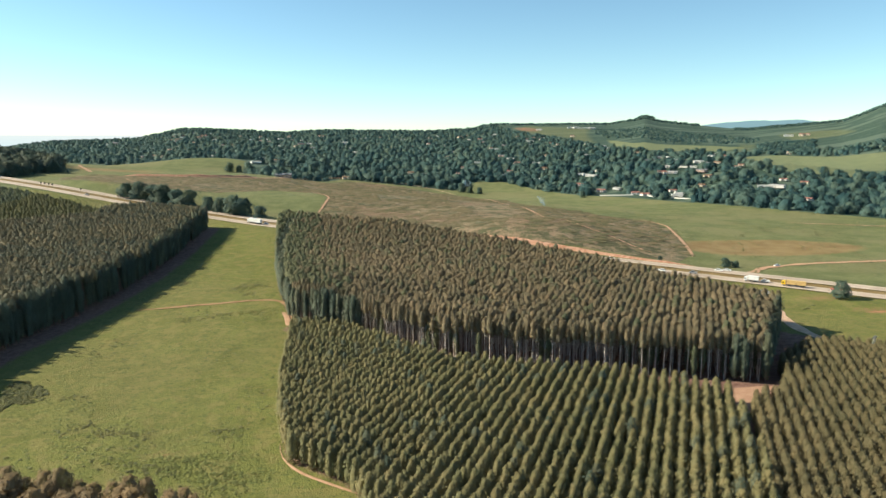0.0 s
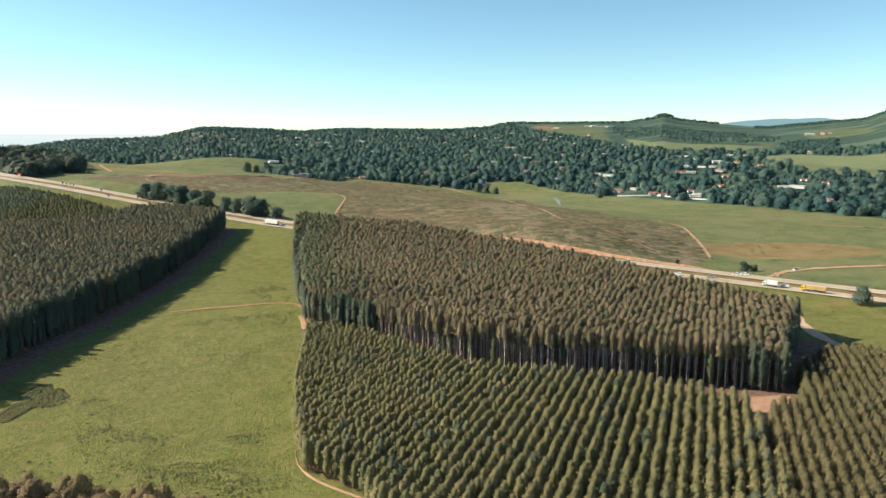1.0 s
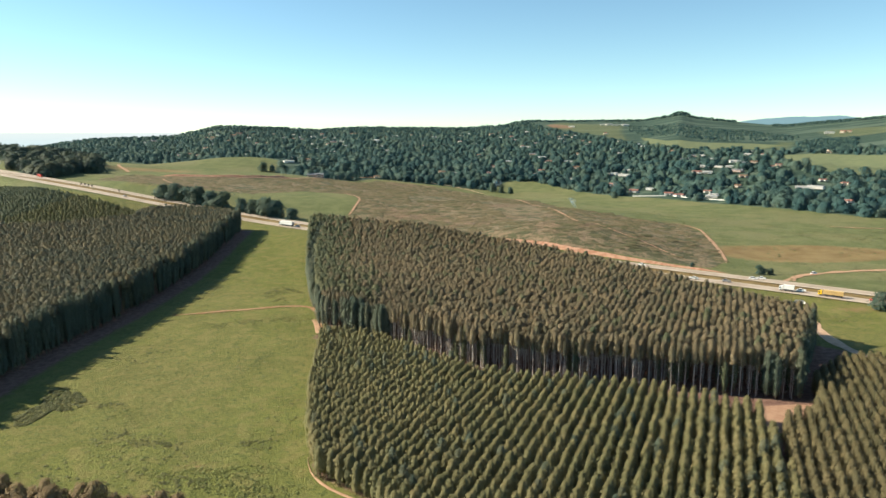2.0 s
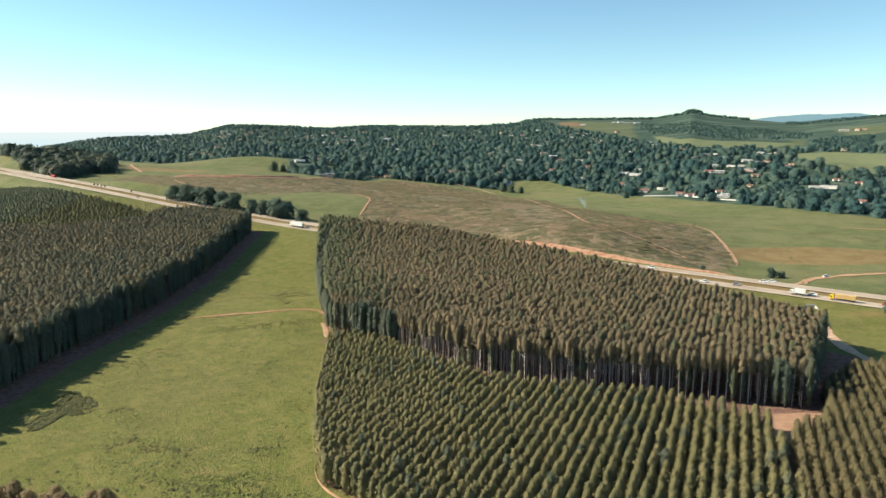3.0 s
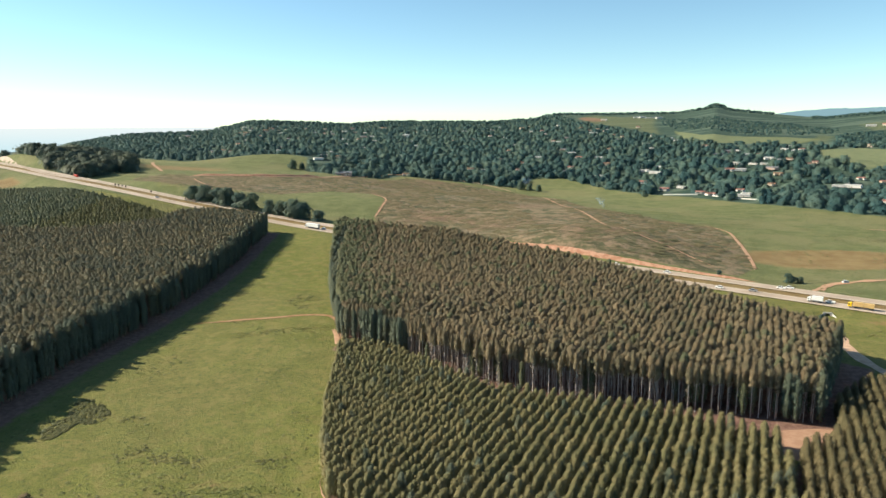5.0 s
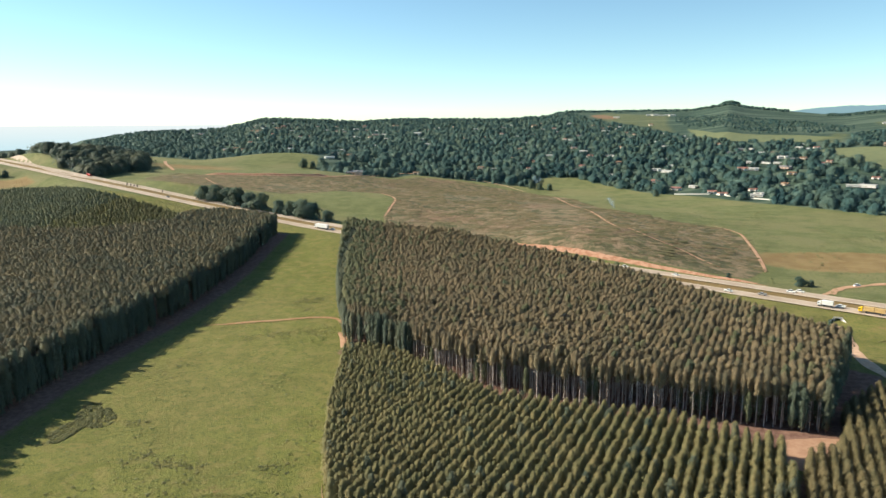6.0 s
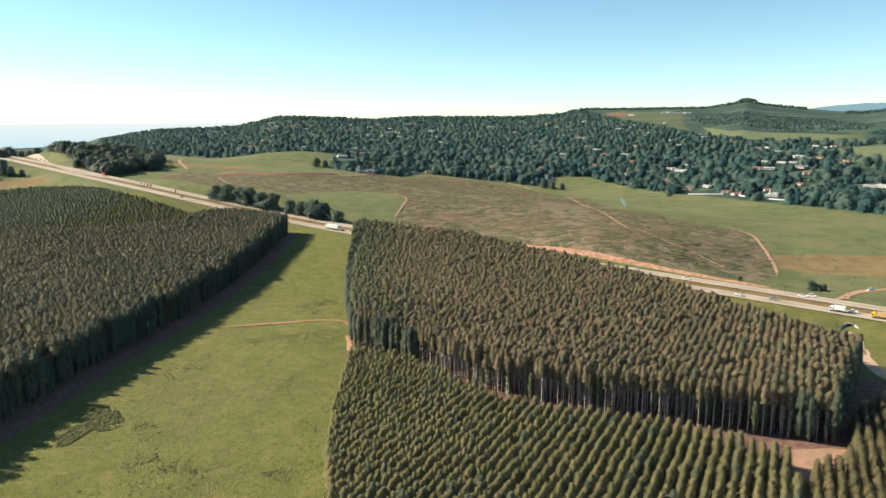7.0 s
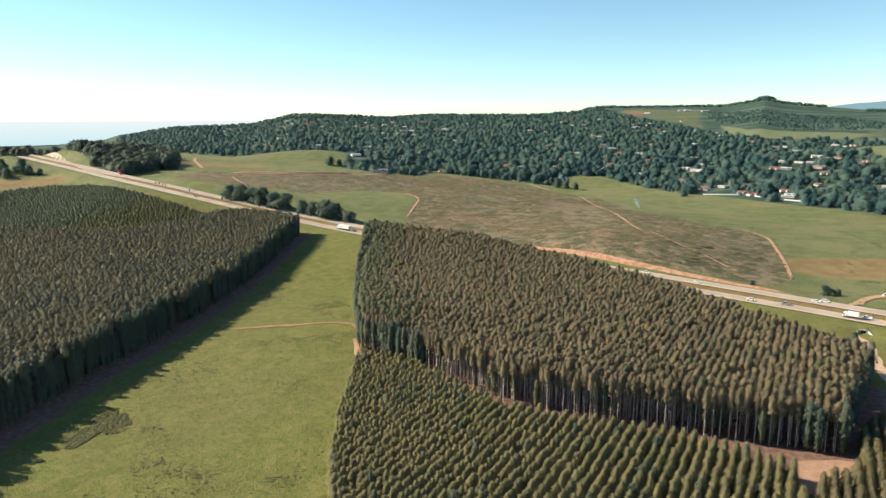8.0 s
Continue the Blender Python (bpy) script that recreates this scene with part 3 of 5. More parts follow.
def earth_bank(points, height, label):
    """A scraped bank of bare red earth with an uneven lip."""
    line = curve(points, 4.0)
    v, f = [], []
    for i, p in enumerate(line):
        taper = min(1.0, i / 4, (len(line) - 1 - i) / 4)
        h = height * taper * (0.2 + 0.8 * min(1.0, max(0.0, (p[0] - 20) / 60)) if p[0] > -100 else 1.0) * (0.8 + 0.3 * noise.noise((p[0] * 0.05, p[1] * 0.05, 2.0)))
        out = p / np.linalg.norm(p)
        for back, up in ((-1.3, 0.0), (0.0, 0.5), (0.9, 0.93), (1.8, 1.0), (4.5, 0.0)):
            q = p + out * (back + 0.8 * noise.noise((p[0] * 0.2, p[1] * 0.2, up)))
            v.append((q[0], q[1], land(q[0], q[1]) + h * up - (0.3 if up == 0 else 0)))
    for i in range(len(line) - 1):
        for k in range(4):
            a = i * 5 + k
            f.append((a, a + 5, a + 6, a + 1))
    return tagged(new("earth_bank", mesh_from("earth_bank", np.array(v), np.array(f), [DIRT_BANK])), label, "bank", kind="structure")


BANK = np.array([p[:2] + 22.5 * np.array((d[1], -d[0])) for p, d in zip(ROAD_LINE[::4], (np.gradient(ROAD_LINE[:, :2], axis=0) / np.linalg.norm(np.gradient(ROAD_LINE[:, :2], axis=0), axis=1)[:, None])[::4])])
earth_bank([tuple(p) for p in BANK if -20 < p[0] < 164], 1.9, "red earth cutting above the highway")
earth_bank([(-391, 838), (-335, 846), (-281, 859), (-240, 890)], 3.4, "scraped bank of bare red earth above the field")

# ---- trees ----
def crown_shape(rng, kind):
    """Leaf clumps round a rough core: verts and triangles for one crown, base at z = 0, in metres."""
    rings, seg = 4, 5
    if kind == "tall":      # gum with a high rounded crown
        lo, hi, r, clumps, size, fill = 11.6, 16.0, 1.72, 36, 0.41, 0.84
    elif kind == "front":   # the same gum at the open front of its block
        lo, hi, r, clumps, size, fill = 9.8, 16.0, 1.55, 54, 0.38, 0.74
    elif kind == "young":   # dense young gum, leafed almost to the ground
        lo, hi, r, clumps, size, fill = 0.3, 8.1, 1.72, 64, 0.31, 0.86
    elif kind == "west":
        lo, hi, r, clumps, size, fill = 11.0, 15.6, 1.66, 24, 0.46, 0.84
        rings, seg = 3, 5
    elif kind == "fresh":
        lo, hi, r, clumps, size, fill = 0.0, 4.8, 2.1, 14, 0.55, 0.85
        rings, seg = 3, 5
    elif kind == "edge":    # leafed to the ground along the rim of a block
        lo, hi, r, clumps, size, fill = 1.0, 15.4, 2.0, 110, 0.50, 0.84
    elif kind == "round":   # young gum with a rounded bushy crown
        lo, hi, r, clumps, size, fill = 0.8, 8.5, 2.3, 150, 0.42, 0.86
    elif kind == "wood":    # broad-leaved tree of the far woods
        lo, hi, r, clumps, size, fill = -1.5, 8.6, 6.6, 40, 1.25, 0.86
        rings, seg = 3, 6
    else:                   # spreading broad-leaved tree
        lo, hi, r, clumps, size, fill = 0.4, 10.0, 4.8, 150, 0.80, 0.88
        rings, seg = 7, 10
    vs, fs = [], []

    def rad(t):
        if kind == "young":
            return r * math.sin(math.pi * (0.27 + 0.71 * t)) ** 0.60
        if kind == "wood":
            return r * math.sqrt(max(0.0, 1 - (max(0.0, t - 0.35) / 0.67) ** 2.4)) * (0.8 + 0.2 * min(1.0, t / 0.35))
        if kind in ("tall", "west", "front"):
            return r * math.sin(math.pi * (0.18 + 0.81 * t)) ** 0.55
        if kind in ("broad", "wood", "fresh"):
            return r * math.sin(math.pi * (0.24 + 0.74 * t)) ** 0.5
        return r * math.sin(math.pi * (0.07 + 0.91 * t ** 1.3)) ** 0.55

    lobes = [(rng.uniform(0, 6.28), rng.uniform(0.25, 0.85), rng.uniform(0.15, 0.4) * (1.8 if kind in ("wood", "broad") else 1.0)) for _ in range(4)]

    def surface(a, t):
        q = rad(t)
        for la, lt, lw in lobes:
            q *= 1 + lw * math.exp(-((t - lt) / 0.2) ** 2) * (math.cos(a - la) - 0.25) * 0.7
        return q

    # rough core
    for i in range(rings + 1):
        t = 0.04 + 0.9 * i / rings
        for j in range(seg):
            a = 6.283 * (j + 0.5 * (i % 2)) / seg
            q = surface(a, t) * fill * rng.uniform(0.86, 1.06)
            vs.append((q * math.cos(a), q * math.sin(a), lo + (hi - lo) * t))
    for i in range(rings):
        for j in range(seg):
            a, b = i * seg + j, i * seg + (j + 1) % seg
            fs += [(a, b, b + seg), (a, b + seg, a + seg)]
    top = len(vs)
    vs.append((0, 0, lo + (hi - lo) * 0.97))
    fs += [(rings * seg + j, rings * seg + (j + 1) % seg, top) for j in range(seg)]
    # clumps of leaves
    for k in range(clumps):
        t = min(0.99, ((k + rng.random()) / clumps) ** 0.85)
        a = k * 2.39996 + rng.uniform(-0.5, 0.5)
        q = surface(a, t) * (rng.uniform(0.86, 1.12) if kind == "young" else rng.uniform(0.82, 1.10))
        c = Vector((q * math.cos(a), q * math.sin(a), lo + (hi - lo) * t))
        nrm = Vector((math.cos(a), math.sin(a), 0.35 + 1.8 * t * t)).normalized()
        nrm = (nrm + Vector((rng.gauss(0, 0.36), rng.gauss(0, 0.36), rng.gauss(0, 0.3)))).normalized()
        side = nrm.cross(Vector((0, 0, 1)))
        side = side.normalized() if side.length > 0.1 else Vector((1, 0, 0))
        up = side.cross(nrm).normalized()
        s = size * rng.uniform(0.65, 1.35) * (1.0 if t < 0.85 else 0.75)
        b = len(vs)
        vs += [c - up * s * 1.05, c + side * s * rng.uniform(0.6, 0.9) + nrm * s * 0.15, c + up * s * rng.uniform(0.9, 1.3), c - side * s * rng.uniform(0.6, 0.9) + nrm * s * 0.1]
        fs += [(b, b + 1, b + 2), (b, b + 2, b + 3)]
    v = np.array([tuple(p) for p in vs])
    # the way each leaf clump faces: outwards and a little up
    out = np.column_stack([v[:, :2] / r, (v[:, 2] - lo - (hi - lo) * 0.42) / ((hi - lo) * 0.5) + 0.75])
    return v, np.array(fs), out / np.linalg.norm(out, axis=1)[:, None]


def trunk_shape(rng, height, r0, r1, seg=4, bend=0.25):
    vs, fs = [], []
    steps = 2
    ax, ay = rng.uniform(-bend, bend), rng.uniform(-bend, bend)
    for i in range(steps + 1):
        t = i / steps
        r = r0 + (r1 - r0) * t
        if i == 0:
            r *= 1.3
        for j in range(seg):
            a = 6.283 * j / seg
            vs.append((ax * t * t + r * math.cos(a), ay * t * t + r * math.sin(a), height * t - (0.3 if i == 0 else 0)))
    for i in range(steps):
        for j in range(seg):
            a, b = i * seg + j, i * seg + (j + 1) % seg
            fs += [(a, b, b + seg), (a, b + seg, a + seg)]
    # two short limbs
    for k in range(2):
        a, z = rng.uniform(0, 6.28), height * rng.uniform(0.6, 0.85)
        b = len(vs)
        d = Vector((math.cos(a), math.sin(a), 0.8)) * height * 0.14
        c = Vector((ax * (z / height) ** 2, ay * (z / height) ** 2, z))
        w = r1 * 0.8
        vs += [tuple(c + Vector((0, 0, w))), tuple(c - Vector((0, 0, w))), tuple(c + Vector((-math.sin(a), math.cos(a), 0)) * w), tuple(c + d)]
        fs += [(b, b + 1, b + 3), (b + 1, b + 2, b + 3), (b + 2, b, b + 3)]
    v = np.array([tuple(p) for p in vs])
    return v, np.array(fs), np.zeros_like(v)


def twig_shape(rng):
    """Dry lower branches round a bare trunk."""
    vs, fs = [], []
    for k in range(30):
        a, z = rng.uniform(0, 6.28), rng.uniform(0.3, 10.2)
        d = Vector((math.cos(a), math.sin(a), rng.uniform(-0.2, 0.5)))
        side = Vector((-d.y, d.x, rng.uniform(-1, 1))).normalized()
        c = Vector((0, 0, z)) + d * 0.1
        l, w = rng.uniform(0.5, 1.3), rng.uniform(0.06, 0.20)
        b = len(vs)
        vs += [c, c + d * l * 0.6 + side * w, c + d * l, c + d * l * 0.6 - side * w]
        fs += [(b, b + 1, b + 2), (b, b + 2, b + 3)]
    v = np.array([tuple(p) for p in vs])
    out = np.column_stack([v[:, :2], np.full(len(v), 0.8)])
    return v, np.array(fs), out / np.linalg.norm(out, axis=1)[:, None]


tree_rng = random.Random(11)
KINDS = {}
for kind, trunk, leaf, bk in (("front", (12.5, 0.12, 0.06), LEAF_TALL, BARK_PALE), ("tall", (12.5, 0.13, 0.07), LEAF_TALL, BARK_PALE), ("young", (5.5, 0.08, 0.03), LEAF_YOUNG, BARK_DARK), ("west", (11.0, 0.15, 0.06), LEAF_WEST, BARK_PALE),
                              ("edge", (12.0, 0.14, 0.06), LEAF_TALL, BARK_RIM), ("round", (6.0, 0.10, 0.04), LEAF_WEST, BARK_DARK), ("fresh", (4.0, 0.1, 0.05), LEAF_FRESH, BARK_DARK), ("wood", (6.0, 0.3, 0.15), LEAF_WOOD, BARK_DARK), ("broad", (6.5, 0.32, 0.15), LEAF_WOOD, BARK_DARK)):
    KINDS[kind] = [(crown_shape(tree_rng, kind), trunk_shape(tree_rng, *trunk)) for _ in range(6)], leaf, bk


KINDS["twig"] = [(twig_shape(tree_rng), None) for _ in range(6)], TWIGS, BARK_DARK


def grove(name, kind, spots, label, category="trees", leaf=None, trunks=True, size=(0.85, 1.12), spin=(0.0, 6.2832), seed=1):
    """Many trees joined into one: spots (n, 2) on the land."""
    rng = np.random.default_rng(seed)
    shapes, leaf0, bk = KINDS[kind]
    n = len(spots)
    spots = np.asarray(spots, float)
    z = land(spots[:, 0], spots[:, 1])
    pick = rng.integers(0, len(shapes), n)
    turn = rng.uniform(*spin, n)
    sc = rng.uniform(size[0], size[1], n)
    wide = sc * rng.uniform(0.9, 1.12, n)
    tint = rng.random(n)
    vs, fs, mi, ti, ns = [], [], [], [], []
    base = 0
    for k, (crown, trunk) in enumerate(shapes):
        who = np.nonzero(pick == k)[0]
        if not len(who):
            continue
        for shape, m in ((crown, 0), (trunk, 1)):
            if shape is None or (m == 1 and not trunks):
                continue
            v, f, nm = shape
            c, s = np.cos(turn[who])[:, None], np.sin(turn[who])[:, None]
            x = (v[None, :, 0] * c - v[None, :, 1] * s) * wide[who, None] + spots[who, 0, None]
            y = (v[None, :, 0] * s + v[None, :, 1] * c) * wide[who, None] + spots[who, 1, None]
            h = v[None, :, 2] * sc[who, None] + z[who, None]
            ns.append(np.stack([nm[None, :, 0] * c - nm[None, :, 1] * s, nm[None, :, 0] * s + nm[None, :, 1] * c, np.repeat(nm[None, :, 2], len(who), 0)], -1).reshape(-1, 3))
            vs.append(np.stack([x, y, h], -1).reshape(-1, 3))
            fs.append((f[None] + (np.arange(len(who)) * len(v))[:, None, None] + base).reshape(-1, 3))
            mi.append(np.full(len(f) * len(who), m))
            ti.append(np.repeat(tint[who], len(v)))
            base += len(v) * len(who)
    me = mesh_from(name, np.vstack(vs), np.vstack(fs), [leaf or leaf0, bk], np.concatenate(mi), {"tint": np.concatenate(ti), "facing": np.vstack(ns)})
    shade_smooth(me)
    return tagged(new(name, me), label, category, kind="stuff")


def rows_in(poly, along, pitch, spacing, jitter, seed, skip=0.0):
    """Planting rows inside an outline: along is the row's bearing in degrees from north."""
    rng = np.random.default_rng(seed)
    a = math.radians(along)
    u, v = np.array((math.sin(a), math.cos(a))), np.array((math.cos(a), -math.sin(a)))
    p = np.array(poly, float)
    pu, pv = p @ u, p @ v
    gu, gv = np.meshgrid(np.arange(pu.min(), pu.max(), spacing), np.arange(pv.min(), pv.max(), pitch))
    gu = gu + rng.uniform(-jitter, jitter, gu.shape)
    gv = gv + rng.uniform(-jitter, jitter, gv.shape) * 0.6
    xy = gu.ravel()[:, None] * u + gv.ravel()[:, None] * v
    keep = inside(xy[:, 0], xy[:, 1], list(poly)) & (rng.random(len(xy)) > skip)
    return xy[keep]


def tree(kind, k, leaf=None):
    """One tree as a thing of its own: trunk and crown."""
    shapes, leaf0, bk = KINDS[kind]
    (cv, cf, cn), (tv, tf, tn) = shapes[k]
    e = new("gum_tree" if kind != "broad" else "broad_leaved_tree")
    for nm, v, f, m, way in (("trunk", tv, tf, bk, tn), ("crown", cv, cf, leaf or leaf0, cn)):
        o = new(nm, mesh_from(nm, v, f, [m], floats={"facing": way}))
        shade_smooth(o.data)
        o.parent = e
    return e


def plant(kind, spots, label, group, size=(0.88, 1.12), leaf=None, seed=5, category="tree"):
    rng = random.Random(seed)
    protos = [tree(kind, k, leaf) for k in range(6)]
    used = set()
    z = land(np.asarray(spots)[:, 0], np.asarray(spots)[:, 1])
    for (x, y), h in zip(spots, z):
        k = rng.randrange(6)
        m = pose(x, y, h, 0, 0, rng.uniform(0, 360))
        s = rng.uniform(*size)
        if k in used:
            o = copy_thing(protos[k], m)
        else:
            o = protos[k]
            used.add(k)
            o.matrix_basis = m
        o.scale = (s * rng.uniform(0.92, 1.1), s * rng.uniform(0.92, 1.1), s)
        tagged(o, label, category, group)
    for k in range(6):
        if k not in used:
            for o in (*protos[k].children_recursive, protos[k]):
                bpy.data.objects.remove(o)


ROW = 20.0
tall = rows_in(TALL_BLOCK, ROW, 2.4, 2.15, 0.9, 1, 0.04)
young = rows_in(YOUNG_BLOCK, ROW, 2.95, 1.7, 0.5, 2, 0.03)
east = rows_in(EAST_BLOCK, ROW, 2.8, 1.7, 0.4, 3, 0.05)
west = rows_in(WEST_BLOCK, 5.0, 2.45, 2.2, 0.7, 4, 0.06)
east = east[(east[:, 0] < 0.66 * east[:, 1] + 32) & (east[:, 1] > 105)]
west = west[(west[:, 0] > -0.95 * west[:, 1] - 40)]
fresh = rows_in(FRESH_BLOCK, 25.0, 2.9, 2.9, 1.5, 6, 0.08)
fresh = fresh[(fresh[:, 0] > -0.95 * fresh[:, 1] - 40)]

# the trees that the eye passes nearest stand as things of their own
near = rows_in(NEAR_BLOCK, 10, 4.0, 3.6, 0.7, 8, 0.08)
plant("round", near[near[:, 1] > 116], "bushy young gum tree with a brownish rounded crown", "trees at the meadow's rim", leaf=LEAF_NEAR, size=(0.85, 1.25), seed=9)
order = np.argsort(np.hypot(young[:, 0] - 8, young[:, 1]) + np.where(young[:, 1] < 122, 900, 0))
plant("young", young[order[:150]], "young olive-green gum tree in a plantation row", "young plantation rows", size=(0.9, 1.08), seed=6)
young = young[order[150:]]


def near_edge(spots, poly_edge, width):
    """Which spots lie within width metres of a line of points."""
    line = curve(poly_edge, 1.0)
    return np.array([np.min(np.hypot(line[:, 0] - a, line[:, 1] - b)) < width for a, b in spots])


rim = near_edge(tall, [(137, 268), (104, 209), (96, 211)], 2.4) | near_edge(tall, [(-65, 279), (-80, 330), (-100, 420), (-108, 480)], 2.4) | near_edge(tall, [(-66, 279), (-35, 263)], 2.6)
side_rim = rim & (tall[:, 0] < -62) & (tall[:, 1] > 284)
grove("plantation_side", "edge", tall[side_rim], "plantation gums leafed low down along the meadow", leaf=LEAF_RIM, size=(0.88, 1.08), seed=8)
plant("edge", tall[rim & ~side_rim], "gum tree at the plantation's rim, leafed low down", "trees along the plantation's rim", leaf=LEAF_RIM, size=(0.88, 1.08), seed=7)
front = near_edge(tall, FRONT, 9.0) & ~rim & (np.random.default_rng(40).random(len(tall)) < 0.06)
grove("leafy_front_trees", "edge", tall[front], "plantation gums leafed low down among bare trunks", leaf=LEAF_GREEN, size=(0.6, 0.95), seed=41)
rim = rim | front
front = near_edge(tall, FRONT, 8.0) & ~rim
grove("front_trees", "front", tall[front], "front rows of tall gums on bare pale trunks", size=(0.9, 1.08), seed=42)
grove("dry_lower_branches", "twig", tall[near_edge(tall, FRONT, 17.0)], "dry grey-brown lower branches on the front trunks", "branches", seed=43)
rim = rim | front
edge_gap = tall[:, 0] + 65 + (tall[:, 1] - 279) * 0.26
greener = ~rim & (np.random.default_rng(44).random(len(tall)) < np.clip(1.1 - edge_gap / 34, 0.06, 1.0))
grove("tall_plantation", "tall", tall[~rim & ~greener], "tall gum plantation with brownish crowns and bare pale trunks", size=(0.93, 1.08))
grove("tall_plantation", "tall", tall[greener], "greener gums along the plantation's open side", leaf=LEAF_GREEN, size=(0.95, 1.12), seed=45)
dark = np.random.default_rng(46).random(len(young)) < 0.035
grove("young_plantation", "young", young[dark], "darker green gums among the young plantation", leaf=LEAF_RIM, size=(1.0, 1.22), seed=47)
young = young[~dark]
grove("young_plantation", "young", young, "young olive-green gum plantation in straight rows", size=(0.9, 1.08), seed=2)
grove("east_plantation", "young", east, "young gum plantation in rows beside the clearing", leaf=LEAF_EAST, size=(0.86, 1.02), seed=3)
rim = near_edge(west, [(-150, 120), (-158, 172), (-162, 240), (-161, 300), (-165, 370), (-176, 470), (-182, 523)], 4.2) & (np.random.default_rng(48).random(len(west)) < 0.75)
grove("west_plantation", "west", west[~rim], "dense brown-olive gum plantation casting a long shadow", trunks=False, size=(1.08, 1.22), seed=4)
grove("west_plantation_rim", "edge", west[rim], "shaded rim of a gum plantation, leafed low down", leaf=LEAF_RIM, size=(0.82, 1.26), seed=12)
lighter = (fresh[:, 0] > -352) & (fresh[:, 1] < 590)
grove("fresh_plantation", "fresh", fresh[lighter], "low olive-green young plantation below the highway", leaf=LEAF_BRIGHT, trunks=False, size=(0.5, 0.85), seed=15)
grove("fresh_plantation", "fresh", fresh[~lighter], "low green young plantation below the highway", leaf=LEAF_FRESH, trunks=False, size=(0.5, 0.85), seed=5)


def woodland(name, poly, count, label, seed, size=(0.7, 1.3), leaf=None, power=1.0, avoid=()):
    """Scattered broad-leaved trees inside an outline, thinner with distance."""
    rng = np.random.default_rng(seed)
    p = np.array(poly, float)
    out = []
    while sum(map(len, out)) < count:
        xy = rng.uniform(p.min(0), p.max(0), (20000, 2))
        d = np.hypot(xy[:, 0], xy[:, 1])
        ok = inside(xy[:, 0], xy[:, 1], list(poly)) & (rng.random(len(xy)) < np.minimum(1, (1000 / d)) ** power)
        ok &= (xy[:, 0] > -1.0 * xy[:, 1] - 50) & (xy[:, 0] < 0.85 * xy[:, 1] + 50)
        for hi, (hx, hy) in enumerate(HOUSES):
            ahead = ((hx - xy[:, 0]) * hx + (hy - xy[:, 1]) * hy) / math.hypot(hx, hy)
            aside = np.abs((hx - xy[:, 0]) * hy - (hy - xy[:, 1]) * hx) / math.hypot(hx, hy)
            ok &= ~((ahead > -9) & (ahead < (62 if hi < 12 else 34 if hi < PLACED else 22) * max(1.0, math.hypot(hx, hy) / 1400)) & (aside < (13 if hi < 12 else 5 + math.hypot(hx, hy) / 260)))
        for q in avoid:
            ok &= ~inside(xy[:, 0], xy[:, 1], list(q))
        out.append(xy[ok])
    xy = np.vstack(out)[:count]
    return grove(name, "wood", xy, label, leaf=leaf, trunks=False, size=size, seed=seed)



# where the houses of the hillside suburb stand
HOUSES = [
    (234, 1007), (259, 1011), (267, 945), (273, 919), (304, 884), (311, 899), (366, 963), (317, 939), (432, 921), (447, 913), (487, 977), (500, 944), (689, 1765), (694, 1733),
    (530, 1672), (544, 1596), (572, 1612), (431, 1156), (438, 1128), (451, 1127), (378, 1141), (393, 1121), (351, 1096), (364, 1085), (398, 1029), (471, 1083), (461, 1073), (222, 1097),
    (257, 1182), (246, 1222), (283, 1284), (202, 1383), (162, 1661), (166, 1540), (270, 1789), (381, 1810), (10, 1725), (-59, 1264), (-38, 1251), (-335, 1228), (-753, 1739), (-695, 1708),
    (-744, 1773), (425, 791), (481, 1595), (406, 1109), (404, 1069), (731, 1769), (511, 1816),
]
house_rng = random.Random(77)
HOUSES += [
    (309, 2458), (159, 2027), (145, 2709), (75, 3032), (-1340, 2763), (-1364, 2876), (-956, 2767), (-900, 2706), (-685, 2912), (-705, 3166), (-504, 2449), (-468, 2423), (-1002, 3844), (-538, 3049),
    (-347, 2428), (-244, 1929), (700, 3806), (729, 3796), (742, 3712), (784, 3777), (796, 3693), (528, 2817), (1357, 2710), (1390, 2675), (1411, 2669), (500, 3591), (-941, 2658), (-971, 2527),
    (-235, 1555),
]
PLACED = len(HOUSES)
while len(HOUSES) < 200:
    hd, hu = house_rng.uniform(1150, 3400), house_rng.uniform(-0.42, 0.52)
    hx, hy = hd * hu / math.hypot(1, hu), hd / math.hypot(1, hu)
    if inside(np.array([hx]), np.array([hy]), SUBURB)[0] and not inside(np.array([hx]), np.array([hy]), EAST_GREEN)[0] and not inside(np.array([hx]), np.array([hy]), FAR_GREEN)[0]:
        if min(math.hypot(hx - a, hy - b) for a, b in HOUSES) > 26:
            HOUSES.append((round(hx), round(hy)))


def crest_band(u0, u1, back, front):
    """An outline along the far crest between two bearings."""
    us = np.linspace(u0, u1, 12)
    far = np.interp(us, CREST[:, 0], CREST[:, 1])
    ring = [(u * (d + front) / math.hypot(1, u), (d + front) / math.hypot(1, u)) for u, d in zip(us, far)]
    return ring + [(u * (d + back) / math.hypot(1, u), (d + back) / math.hypot(1, u)) for u, d in zip(us[::-1], far[::-1])]


